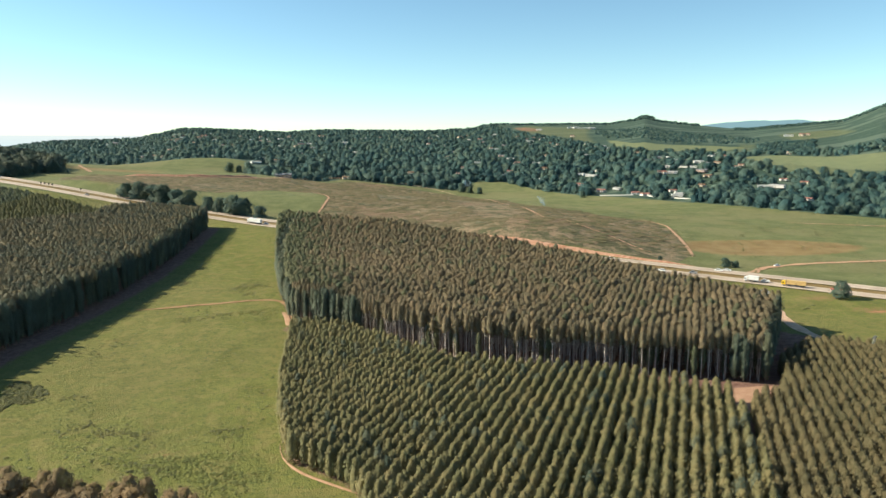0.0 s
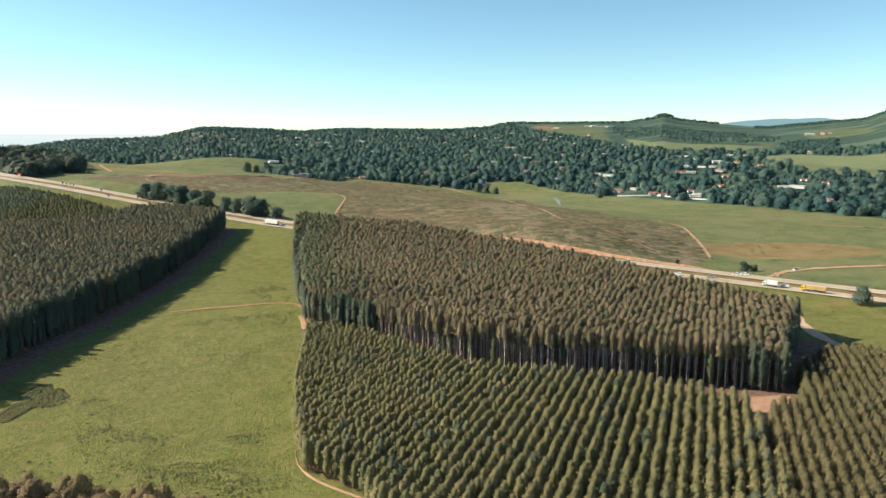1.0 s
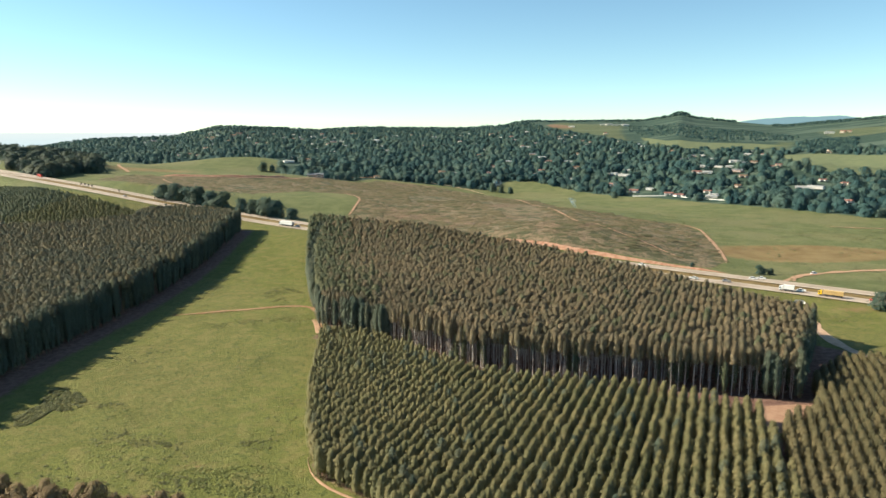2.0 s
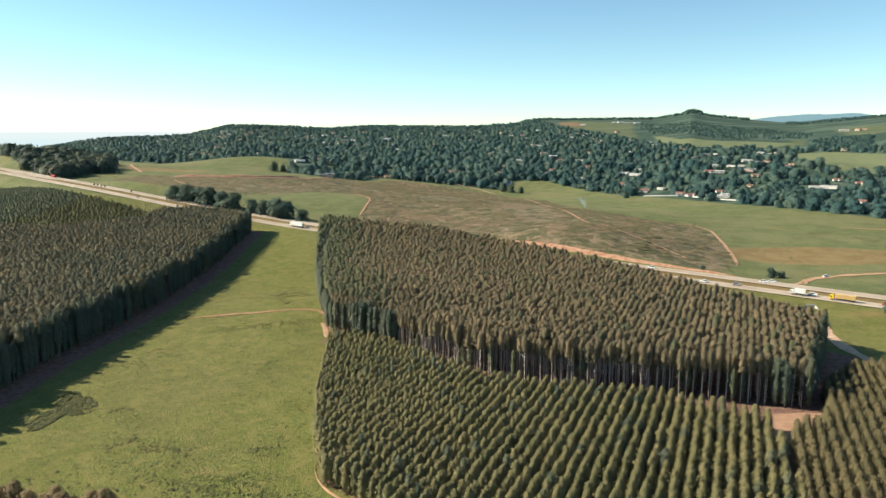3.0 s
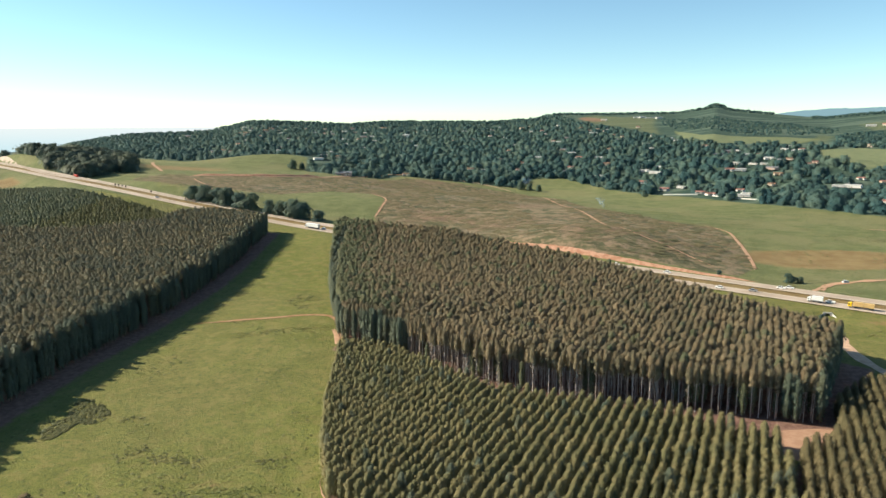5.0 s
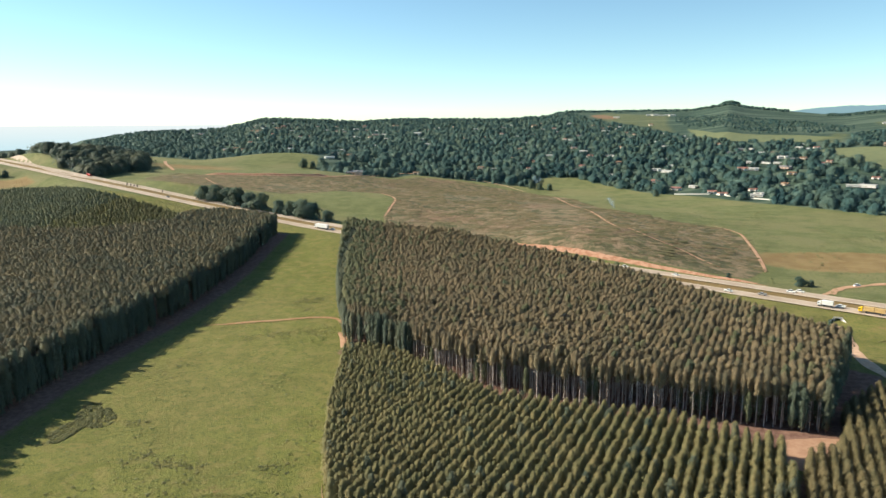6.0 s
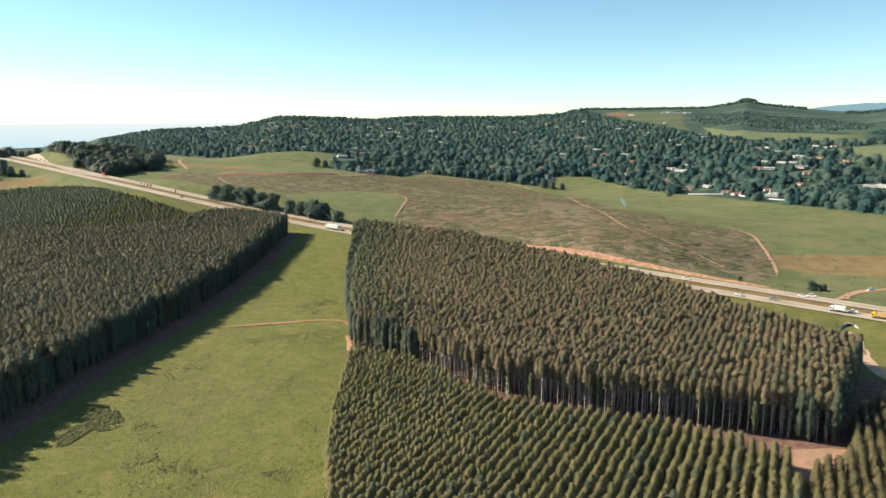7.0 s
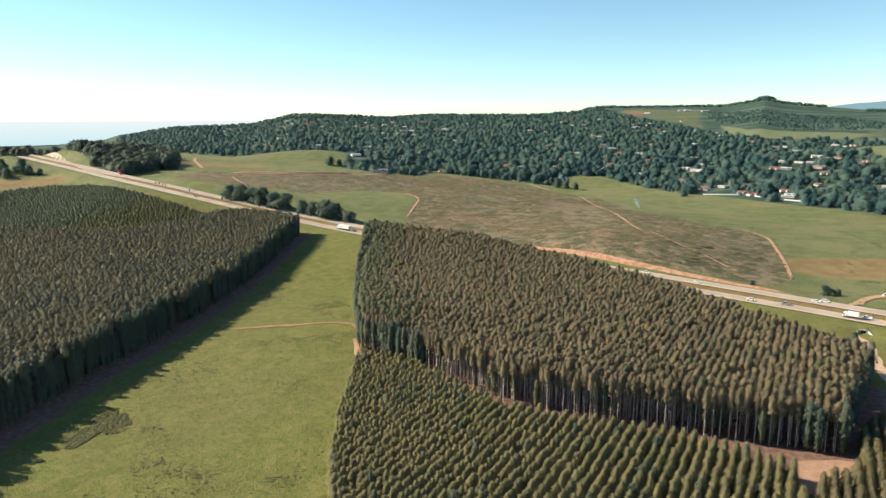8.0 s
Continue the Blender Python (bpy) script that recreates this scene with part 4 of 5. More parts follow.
woodland("suburb_woodland", SUBURB, 8200, "dense woodland with houses on a hillside, hazed blue-green", 21, power=1.3, avoid=(EAST_GREEN, FAR_GREEN, CLEARING), size=(0.55, 1.6))
woodland("suburb_woodland", [(240, 926), (288, 834), (331, 781), (392, 708), (520, 564), (660, 640), (540, 800), (430, 900), (330, 960), (270, 985)], 460, "trees and garden shrubs along the suburb's lower edge", 27, size=(0.35, 1.15), power=0.0)
woodland("suburb_woodland", [(-170, 1152), (-66, 1137), (26, 1114), (60, 1202), (110, 1192), (160, 1092), (201, 992), (240, 1000), (190, 1110), (130, 1240), (30, 1260), (-160, 1210)], 300, "trees and shrubs along the wood's lower edge", 28, size=(0.35, 1.2), power=0.0)
woodland("far_plantation", [(1041, 2276), (1157, 2358), (1254, 2322), (948, 1746), (852, 1848)], 420, "dark plantation on the far slope", 24, size=(0.7, 1.1), power=0.0)
woodland("far_plantation", [(640, 2640), (758, 2260), (1124, 2462), (1263, 2746), (1241, 3116), (957, 3215), (810, 3690), (700, 3300)], 900, "dark plantation in bands on the far slope", 25, size=(0.5, 0.8), power=0.0, avoid=(FAR_GREEN, CLEARING, FAR_FIELD, BROWN_FIELD))
woodland("far_left_woodland", [(-900, 1000), (-1300, 1250), (-2000, 2000), (-1500, 2300), (-1000, 1600)], 600, "distant dark woodland on the hill", 26, size=(0.9, 1.6), power=0.0)
woodland("left_woodland", LEFT_WOOD, 800, "dark woodland beside the highway", 22, size=(1.0, 2.1), leaf=LEAF_HILL)
woodland("far_left_woodland", [(-750, 965), (-900, 985), (-1150, 1200), (-1000, 1300), (-830, 1120)], 170, "dark trees behind the slip road", 34, size=(0.9, 1.7), leaf=LEAF_HILL, power=0.0)
woodland("far_left_woodland", [(-1330, 1500), (-1300, 1720), (-1000, 1850), (-860, 1640), (-880, 1500), (-1000, 1420), (-1150, 1380)], 420, "wooded rise beyond the highway", 29, size=(0.8, 1.5), power=0.0)
woodland("far_left_woodland", [(-1750, 1500), (-1350, 2050), (-900, 2300), (-800, 2080), (-1150, 1850), (-1550, 1350)], 420, "wooded skyline towards the sea", 30, size=(0.8, 1.5), power=0.0)
woodland("ridge_woodland", crest_band(-0.67, 0.07, 20, -420), 1600, "distant wooded ridge", 23, size=(0.8, 1.7), power=0.0)
woodland("ridge_woodland", crest_band(0.06, 0.37, 20, -200), 900, "distant wooded ridge", 31, size=(0.6, 1.5), power=0.0)
woodland("ridge_woodland", crest_band(0.281, 0.305, 10, -60), 40, "tall trees on the summit of the far ridge", 32, size=(1.6, 2.6), power=0.0)
woodland("ridge_woodland", crest_band(0.42, 0.66, 20, -300), 700, "distant wooded ridge", 33, size=(0.6, 1.2), power=0.0)

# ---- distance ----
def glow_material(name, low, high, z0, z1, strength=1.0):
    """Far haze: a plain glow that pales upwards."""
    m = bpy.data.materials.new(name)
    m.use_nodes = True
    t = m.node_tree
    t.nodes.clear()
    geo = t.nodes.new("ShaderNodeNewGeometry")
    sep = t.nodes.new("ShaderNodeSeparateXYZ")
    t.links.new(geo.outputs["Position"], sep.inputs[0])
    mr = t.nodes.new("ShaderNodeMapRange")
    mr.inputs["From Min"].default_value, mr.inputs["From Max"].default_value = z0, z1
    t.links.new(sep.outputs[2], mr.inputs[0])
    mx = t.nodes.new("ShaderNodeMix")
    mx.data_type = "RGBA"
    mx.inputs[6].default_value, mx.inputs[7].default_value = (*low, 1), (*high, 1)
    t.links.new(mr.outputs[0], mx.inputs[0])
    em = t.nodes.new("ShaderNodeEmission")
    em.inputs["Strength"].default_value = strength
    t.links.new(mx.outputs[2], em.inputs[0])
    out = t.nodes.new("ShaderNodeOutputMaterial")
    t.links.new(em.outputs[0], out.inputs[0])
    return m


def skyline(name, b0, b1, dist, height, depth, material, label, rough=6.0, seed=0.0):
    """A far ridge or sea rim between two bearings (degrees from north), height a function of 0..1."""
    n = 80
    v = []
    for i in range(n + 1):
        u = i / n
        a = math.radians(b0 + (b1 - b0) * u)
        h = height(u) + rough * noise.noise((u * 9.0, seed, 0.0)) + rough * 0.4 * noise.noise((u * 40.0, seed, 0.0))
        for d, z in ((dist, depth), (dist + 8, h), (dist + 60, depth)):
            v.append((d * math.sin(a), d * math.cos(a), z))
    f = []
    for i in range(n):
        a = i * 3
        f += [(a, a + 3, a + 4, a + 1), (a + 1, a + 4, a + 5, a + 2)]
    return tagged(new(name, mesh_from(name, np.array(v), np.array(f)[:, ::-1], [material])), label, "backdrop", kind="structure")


# the haze over sea and ridge is put into these glowing colours
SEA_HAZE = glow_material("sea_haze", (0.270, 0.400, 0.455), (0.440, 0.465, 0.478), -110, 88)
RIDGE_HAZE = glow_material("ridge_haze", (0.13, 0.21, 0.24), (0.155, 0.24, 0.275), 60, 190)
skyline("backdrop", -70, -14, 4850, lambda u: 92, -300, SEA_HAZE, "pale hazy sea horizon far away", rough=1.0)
skyline("backdrop", 18, 33, 4700, lambda u: 150 + 34 * math.sin(3.1 * u) ** 2, -50, RIDGE_HAZE, "far ridge backdrop, its pale blue haze put in as a glow", rough=9.0, seed=4.0)

# ---- things ----
def part(name, bm, material, parent=None, label=""):
    """Links a bmesh as one mesh object under a thing or a part."""
    me = bpy.data.meshes.new(name)
    bm.to_mesh(me)
    bm.free()
    me.materials.append(material)
    o = new(name, me)
    if parent:
        o.parent = parent
    return tagged(o, label)


def box(bm, size, at, bevel=0.0, taper=1.0, shear=0.0):
    """A block with rounded edges; taper narrows its top, shear pushes the top along x."""
    r = bmesh.ops.create_cube(bm, size=1.0)
    for v in r["verts"]:
        k = taper if v.co.z > 0 else 1.0
        v.co = Vector((v.co.x * size[0] * k + (shear if v.co.z > 0 else 0) + at[0], v.co.y * size[1] * (k if taper != 1.0 else 1) + at[1], v.co.z * size[2] + at[2]))
    if bevel:
        es = list({e for v in r["verts"] for e in v.link_edges})
        bmesh.ops.bevel(bm, geom=es, offset=bevel, segments=1, affect="EDGES")
    return bm


def blocks(*specs):
    bm = bmesh.new()
    for s in specs:
        box(bm, *s)
    return bm


def wheel(parent, x, y, r, w):
    bm = bmesh.new()
    bmesh.ops.create_cone(bm, cap_ends=True, segments=12, radius1=r, radius2=r, depth=w, matrix=pose(x, y, r, 90))
    t = part("wheel", bm, RUBBER, parent, "black rubber tyre")
    bm = bmesh.new()
    bmesh.ops.create_cone(bm, cap_ends=True, segments=10, radius1=r * 0.55, radius2=r * 0.5, depth=w + 0.04, matrix=pose(x, y, r, 90))
    part("rim", bm, STEEL, t, "grey steel rim")


RUBBER = plain("tyre_rubber", (0.02, 0.02, 0.02), 0.8)
STEEL = plain("grey_steel", (0.45, 0.45, 0.45), 0.4, 0.8)
GLASS_DARK = plain("dark_window_glass", (0.03, 0.04, 0.05), 0.08, 0.0, 0.1)
PAINT_WHITE = plain("white_paint", (0.80, 0.80, 0.78), 0.35, 0.0, 0.12)
PAINT_SILVER = plain("silver_paint", (0.45, 0.45, 0.46), 0.3, 0.5, 0.15)
PAINT_RED = plain("red_paint", (0.50, 0.06, 0.04), 0.35, 0.0, 0.2)
PAINT_YELLOW = plain("yellow_paint", (0.85, 0.55, 0.03), 0.35, 0.0, 0.15)
CONTAINER_TAN = plain("tan_container", (0.62, 0.42, 0.18), 0.55, 0.0, 0.25)
CHASSIS = plain("dark_chassis", (0.04, 0.04, 0.04), 0.7)
LAMP_CLEAR = plain("headlamp", (0.8, 0.8, 0.75), 0.15)
LAMP_RED = plain("tail_lamp", (0.45, 0.02, 0.02), 0.2)


def car(paint, label, pickup=False):
    e = new("car")
    part("body", blocks(((4.4, 1.75, 0.62), (0, 0, 0.62), 0.14), ((4.1, 1.65, 0.2), (0, 0, 0.34), 0.05)), paint, e)
    if pickup:
        part("cabin", blocks(((1.9, 1.6, 0.62), (0.35, 0, 1.22), 0.1, 0.82)), GLASS_DARK, e, "dark glazed cabin")
        part("roof", blocks(((1.5, 1.35, 0.07), (0.35, 0, 1.55), 0.03)), paint, e)
        part("load_bed", blocks(((1.7, 0.08, 0.35), (-1.3, 0.8, 1.05)), ((1.7, 0.08, 0.35), (-1.3, -0.8, 1.05)), ((0.08, 1.6, 0.35), (-2.12, 0, 1.05))), paint, e)
    else:
        part("cabin", blocks(((2.5, 1.6, 0.56), (-0.25, 0, 1.2), 0.1, 0.78)), GLASS_DARK, e, "dark glazed cabin")
        part("roof", blocks(((1.9, 1.25, 0.06), (-0.25, 0, 1.5), 0.025)), paint, e)
    for x in (1.35, -1.35):
        for y in (0.8, -0.8):
            wheel(e, x, y, 0.33, 0.22)
    for y in (0.6, -0.6):
        part("headlight", blocks(((0.06, 0.34, 0.16), (2.2, y, 0.72), 0.02)), LAMP_CLEAR, e)
        part("tail_light", blocks(((0.06, 0.26, 0.2), (-2.2, y, 0.78), 0.02)), LAMP_RED, e)
    return tagged(e, label, "car", "vehicles on the highway")


def box_truck(cab_paint, box_paint, length, label, trailer=False):
    e = new("truck")
    cab = part("cab", blocks(((2.1, 2.4, 2.2), (length / 2 - 1.05, 0, 1.75), 0.18, 0.95)), cab_paint, e)
    part("windscreen", blocks(((0.08, 2.0, 0.85), (length / 2 - 0.04, 0, 2.15), 0.03)), GLASS_DARK, cab, "dark windscreen")
    for y in (1.2, -1.2):
        part("side_window", blocks(((0.9, 0.06, 0.7), (length / 2 - 0.8, y * 0.985, 2.15), 0.02)), GLASS_DARK, cab)
        part("mirror", blocks(((0.1, 0.3, 0.5), (length / 2 - 0.1, y * 1.15, 2.1), 0.04)), CHASSIS, cab)
        part("headlight", blocks(((0.08, 0.4, 0.22), (length / 2, y * 0.75, 0.9), 0.03)), LAMP_CLEAR, cab)
    part("air_deflector", blocks(((1.2, 2.1, 0.7), (length / 2 - 1.4, 0, 3.15), 0.15, 0.75, -0.2)), cab_paint, cab)
    part("chassis", blocks(((length - 1.0, 0.9, 0.35), (-0.3, 0, 0.85), 0.04), ((length - 4, 2.3, 0.12), (-1.2, 0, 1.1), 0.02)), CHASSIS, e)
    bl, cx = length - 2.6, -1.25
    if trailer:
        n = 2
        for k in range(n):
            c = cx + bl * (k - 0.5) / n
            cargo = part("container", blocks(((bl / n - 0.25, 2.45, 2.5), (c, 0, 2.45), 0.05)), box_paint, e, "ribbed tan container")
            ribs = bmesh.new()
            for i in range(9):
                x = c - bl / n / 2 + 0.5 + i * (bl / n - 1.0) / 8
                box(ribs, (0.14, 2.52, 2.3), (x, 0, 2.45), 0.02)
            part("rib", ribs, box_paint, cargo)
    else:
        cargo = part("cargo_box", blocks(((bl, 2.5, 2.75), (cx, 0, 2.55), 0.06)), box_paint, e)
        part("rear_door", blocks(((0.06, 2.2, 2.4), (cx - bl / 2 - 0.02, 0, 2.5), 0.02)), STEEL, cargo)
        part("side_trim", blocks(((bl, 2.54, 0.12), (cx, 0, 1.25), 0.02)), STEEL, cargo)
    xs = [length / 2 - 1.2, length / 2 - 4.0, -length / 2 + 2.6, -length / 2 + 1.3]
    if length > 14:
        xs += [length / 2 - 5.3, -1.0, -2.3]
    for x in xs:
        for y in (1.05, -1.05):
            wheel(e, x, y, 0.5, 0.32)
    return tagged(e, label, "truck", "vehicles on the highway")


def on_road(x, lane):
    """A pose on the highway abreast of x: lane in metres from its middle (plus on the far side)."""
    i = int(np.argmin(np.abs(ROAD_LINE[:, 0] - x)))
    d = ROAD_LINE[min(i + 1, len(ROAD_LINE) - 1)] - ROAD_LINE[i - 1]
    d = d / np.linalg.norm(d[:2])
    p = ROAD_LINE[i, :2] + lane * np.array((d[1], -d[0]))
    p = p + d[:2] * (x - p[0]) / d[0]
    heading = math.degrees(math.atan2(d[1], d[0]))
    if lane > 0:
        heading += 180
    return pose(p[0], p[1], ROAD_LINE[i, 2] + 0.2, 0, -math.degrees(math.atan(d[2])) if lane < 0 else math.degrees(math.atan(d[2])), heading)


white_car = car(PAINT_WHITE, "white car driving on the highway")
white_car.matrix_basis = on_road(104, 8.5)
for x, lane in ((124, -12.0), (158, 9.0), (163, 12.5), (-140, -8.5), (-121, -9.5), (77, 11.0)):
    copy_thing(white_car, on_road(x, lane))
pick = car(PAINT_WHITE, "white pickup following a yellow truck", True)
pick.matrix_basis = on_road(171, -8.5)
red_car = car(PAINT_RED, "red car on the highway")
red_car.matrix_basis = on_road(198, -9.0)
silver = car(PAINT_SILVER, "silver car on the highway", True)
silver.matrix_basis = on_road(140, -8.0)
copy_thing(silver, on_road(-330, -9.0))
t1 = box_truck(PAINT_WHITE, PAINT_WHITE, 9.0, "white box truck driving on the highway")
t1.matrix_basis = on_road(164, -11.5)
t1.scale = (0.8, 0.8, 0.8)
t2 = box_truck(PAINT_YELLOW, CONTAINER_TAN, 13.0, "yellow truck with two tan containers", trailer=True)
t2.matrix_basis = on_road(181, -11.5)
t2.scale = (0.88, 0.84, 0.84)
t3 = box_truck(PAINT_WHITE, PAINT_WHITE, 15.0, "long white lorry on the highway below the dark trees")
t3.matrix_basis = on_road(-150, -11.0)
t4 = box_truck(PAINT_RED, PAINT_RED, 14.0, "red lorry on the highway uphill")
t4.matrix_basis = on_road(-490, 11.0)
t4.scale = (0.7, 0.8, 0.8)
parked = copy_thing(white_car, pose(207, 415, land(207, 415) + 0.1, 0, 0, 25))
tagged(parked, "white car waiting on a dirt track")

# roadside trees and bushes
BIG = [(-297, 641, 1.45), (-284, 636, 1.7), (-268, 630, 1.6), (-256, 623, 1.8), (-242, 617, 1.55), (-229, 611, 1.65), (-208, 602, 1.3), (-196, 597, 1.35), (-181, 590, 1.7), (-172, 586, 1.55), (-156, 575, 1.05)]
HEDGE = [tree("broad", k, LEAF_DARK) for k in range(6)]
hedge_used = set()


def stand(x, y, s, k, label, group="", wide=1.0):
    """A broad-leaved tree of its own at a spot."""
    m = pose(x, y, land(x, y) - 0.1, 0, 0, (x * 37 + y * 91) % 360)
    if k in hedge_used:
        o = copy_thing(HEDGE[k], m)
    else:
        hedge_used.add(k)
        o = HEDGE[k]
        o.matrix_basis = m
    o.scale = (s * wide, s * wide, s)
    return tagged(o, label, "tree", group)


for i, (x, y, s) in enumerate(BIG):
    stand(x, y, s, i % 6, "large dark rounded tree beside the highway", "row of trees beside the highway", 1.3)
stand(193, 322, 0.9, 1, "dark rounded tree standing alone on the road verge", wide=1.1)
stand(173, 411, 0.62, 2, "dark round bush on the far verge", wide=1.1)
stand(180, 411, 0.42, 3, "small dark bush on the far verge", wide=1.1)
stand(137, 424, 0.35, 4, "small bush below the red bank")
for x, y, s in ((44, 1088, 1.2), (30, 1095, 1.5), (58, 1080, 1.1), (195, 950, 1.0), (-349, 1119, 1.6), (-335, 1125, 1.2), (-318, 1132, 1.3), (-300, 1140, 1.1), (-270, 1150, 1.3), (-255, 1150, 1.4)):
    stand(x, y, s, int(x + y) % 6, "dark tree at the edge of the cut-over field", "trees at the field's edge")
for x, y, s in ((-598, 855, 0.9), (-590, 872, 0.7), (-640, 775, 1.8), (-655, 760, 1.6), (-668, 775, 1.7), (-625, 770, 1.2), (-690, 770, 1.8), (-640, 750, 1.3), (-610, 768, 0.9)):
    stand(x, y, s, int(abs(x) + y) % 6, "dark tree by the highway on the hill", "trees on the hill")
stand(153, 322, 0.5, 5, "slender tree beside the underpass", wide=0.6)

# posts in the median
POST = plain("dark_post", (0.03, 0.03, 0.03), 0.7)
for x in (-400, -394, -388, -383, -345, -300):
    m = on_road(x, 1.0)
    o = part("road_sign", blocks(((0.14, 0.14, 2.2), (0, 0, 1.1), 0.02), ((0.12, 1.6, 1.5), (0, 0, 2.6), 0.05)), POST)
    o.matrix_basis = m
    tagged(o, "dark sign board on a post between the carriageways", "sign", "signs along the highway")


# houses
WALLS = [plain("white_plaster", (0.74, 0.70, 0.64), 0.8), plain("cream_plaster", (0.62, 0.52, 0.40), 0.8), plain("pink_plaster", (0.55, 0.40, 0.33), 0.8)]
ROOFS = [plain("red_roof", (0.30, 0.15, 0.12), 0.75, 0, 0.3), plain("pale_roof", (0.50, 0.48, 0.45), 0.6, 0, 0.2), plain("grey_roof", (0.22, 0.22, 0.23), 0.7, 0, 0.3), plain("brown_roof", (0.24, 0.15, 0.10), 0.75, 0, 0.3)]
DOOR_WOOD = plain("door_wood", (0.14, 0.07, 0.04), 0.6)
CONCRETE = plain("concrete", (0.42, 0.40, 0.37), 0.85, 0, 0.3)


def house(w, d, h, wall, roof, pitch=0.45, wing=True):
    e = new("house")
    bm = blocks(((w, d, h), (0, 0, h / 2 - 0.4)))
    if wing:
        box(bm, (w * 0.38, d * 0.75, h), (w * 0.24, -d * 0.75, h / 2 - 0.4))
    body = part("wall", bm, wall, e)

    def gable(l, s, cx, cy, along):
        bm = bmesh.new()
        rise, over = s * 0.5 * pitch, 0.5
        z = h - 0.4
        pts = []
        for a in (-l / 2 - over, l / 2 + over):
            for b, q in ((-s / 2 - over, z - over * pitch), (0, z + rise), (s / 2 + over, z - over * pitch)):
                for dz in (0, 0.18):
                    p = (a, b, q + dz) if along else (b, a, q + dz)
                    pts.append(bm.verts.new((p[0] + cx, p[1] + cy, p[2])))
        A, B = pts[:6], pts[6:]
        for i, j in ((0, 2), (2, 4)):
            for o in (0, 1):
                bm.faces.new((A[i + o], A[j + o], B[j + o], B[i + o]))
        for s6 in (A, B):
            bm.faces.new((s6[0], s6[2], s6[4]))
            bm.faces.new((s6[0], s6[2], s6[3], s6[1]))
            bm.faces.new((s6[2], s6[4], s6[5], s6[3]))
        bm.faces.new((A[0], A[1], B[1], B[0]))
        bm.faces.new((A[4], A[5], B[5], B[4]))
        bmesh.ops.recalc_face_normals(bm, faces=bm.faces)
        return bm

    part("roof", gable(w, d, 0, 0, True), roof, e)
    if wing:
        part("roof", gable(d * 0.8, w * 0.38, w * 0.24, -d * 0.72, False), roof, e)
    part("chimney", blocks(((0.7, 0.7, 1.6), (-w * 0.3, d * 0.15, h + d * 0.12), 0.05)), wall, e)
    part("door", blocks(((1.0, 0.1, 2.0), (-w * 0.05, -d / 2 - 0.03, 0.75), 0.02)), DOOR_WOOD, body)
    for x in (-w * 0.36, -w * 0.2):
        win = part("window", blocks(((1.7, 0.12, 1.3), (x, -d / 2 - 0.03, 1.2), 0.02)), PAINT_WHITE, body, "white window frame")
        part("pane", blocks(((1.45, 0.06, 1.05), (x, -d / 2 - 0.09, 1.2))), GLASS_DARK, win)
    if wing:
        win = part("window", blocks(((1.9, 0.12, 1.3), (w * 0.24, -d * 1.125 - 0.03, 1.2), 0.02)), PAINT_WHITE, body, "white window frame")
        part("pane", blocks(((1.6, 0.06, 1.05), (w * 0.24, -d * 1.125 - 0.09, 1.2))), GLASS_DARK, win)
    return e


HOUSE_KINDS = [(house(15, 9, 3.4, WALLS[0], ROOFS[0]), "white-walled house with a red roof among trees"), (house(18, 9, 3.6, WALLS[0], ROOFS[1], 0.3), "white house with a pale metal roof among trees"),
               (house(14, 8, 3.4, WALLS[1], ROOFS[3]), "cream house with a brown tiled roof among trees"), (house(20, 8, 3.6, WALLS[2], ROOFS[2], 0.4), "pinkish house with a grey roof among trees"),
               (house(22, 10, 3.8, WALLS[0], ROOFS[1], 0.22, False), "long low white building with a pale roof"), (house(13, 8, 5.2, WALLS[1], ROOFS[0]), "tall cream house with a red roof among trees")]
house_pick = [0, 1, 0, 0, 4, 1, 2, 0, 4, 4, 0, 5, 1, 1, 3, 1, 2, 1, 3, 2, 1, 4, 0, 1, 2, 5, 0, 0, 4, 1, 1, 2, 1, 0, 2, 1, 1, 2, 1, 4, 3, 2, 2, 0, 3, 1, 3, 0, 2]
seen_kinds = set()
for i, (x, y) in enumerate(HOUSES):
    k = house_pick[i] if i < len(house_pick) else 4 if y > 3500 else house_rng.choice((0, 1, 1, 2, 3, 4, 5))
    turn = math.degrees(math.atan2(-x, y)) + house_rng.uniform(-35, 35)
    m = pose(x, y, land(x, y) + 0.9, 0, 0, turn)
    ob, text = HOUSE_KINDS[k]
    if k in seen_kinds:
        ob = copy_thing(ob, m)
    else:
        seen_kinds.add(k)
        ob.matrix_basis = m
    s = house_rng.uniform(0.6, 0.9) * (1.0 if y < 1300 or i >= PLACED else 1.3 if y < 2100 else 1.8)
    ob.scale = (s, s, s)
    tagged(ob, text, "house", "houses on the hillside")


shed = copy_thing(HOUSE_KINDS[3][0], pose(-230, 985, land(-230, 985) + 0.6, 0, 0, 10))
tagged(shed, "long dark shed at the edge of the cut-over field", "shed")


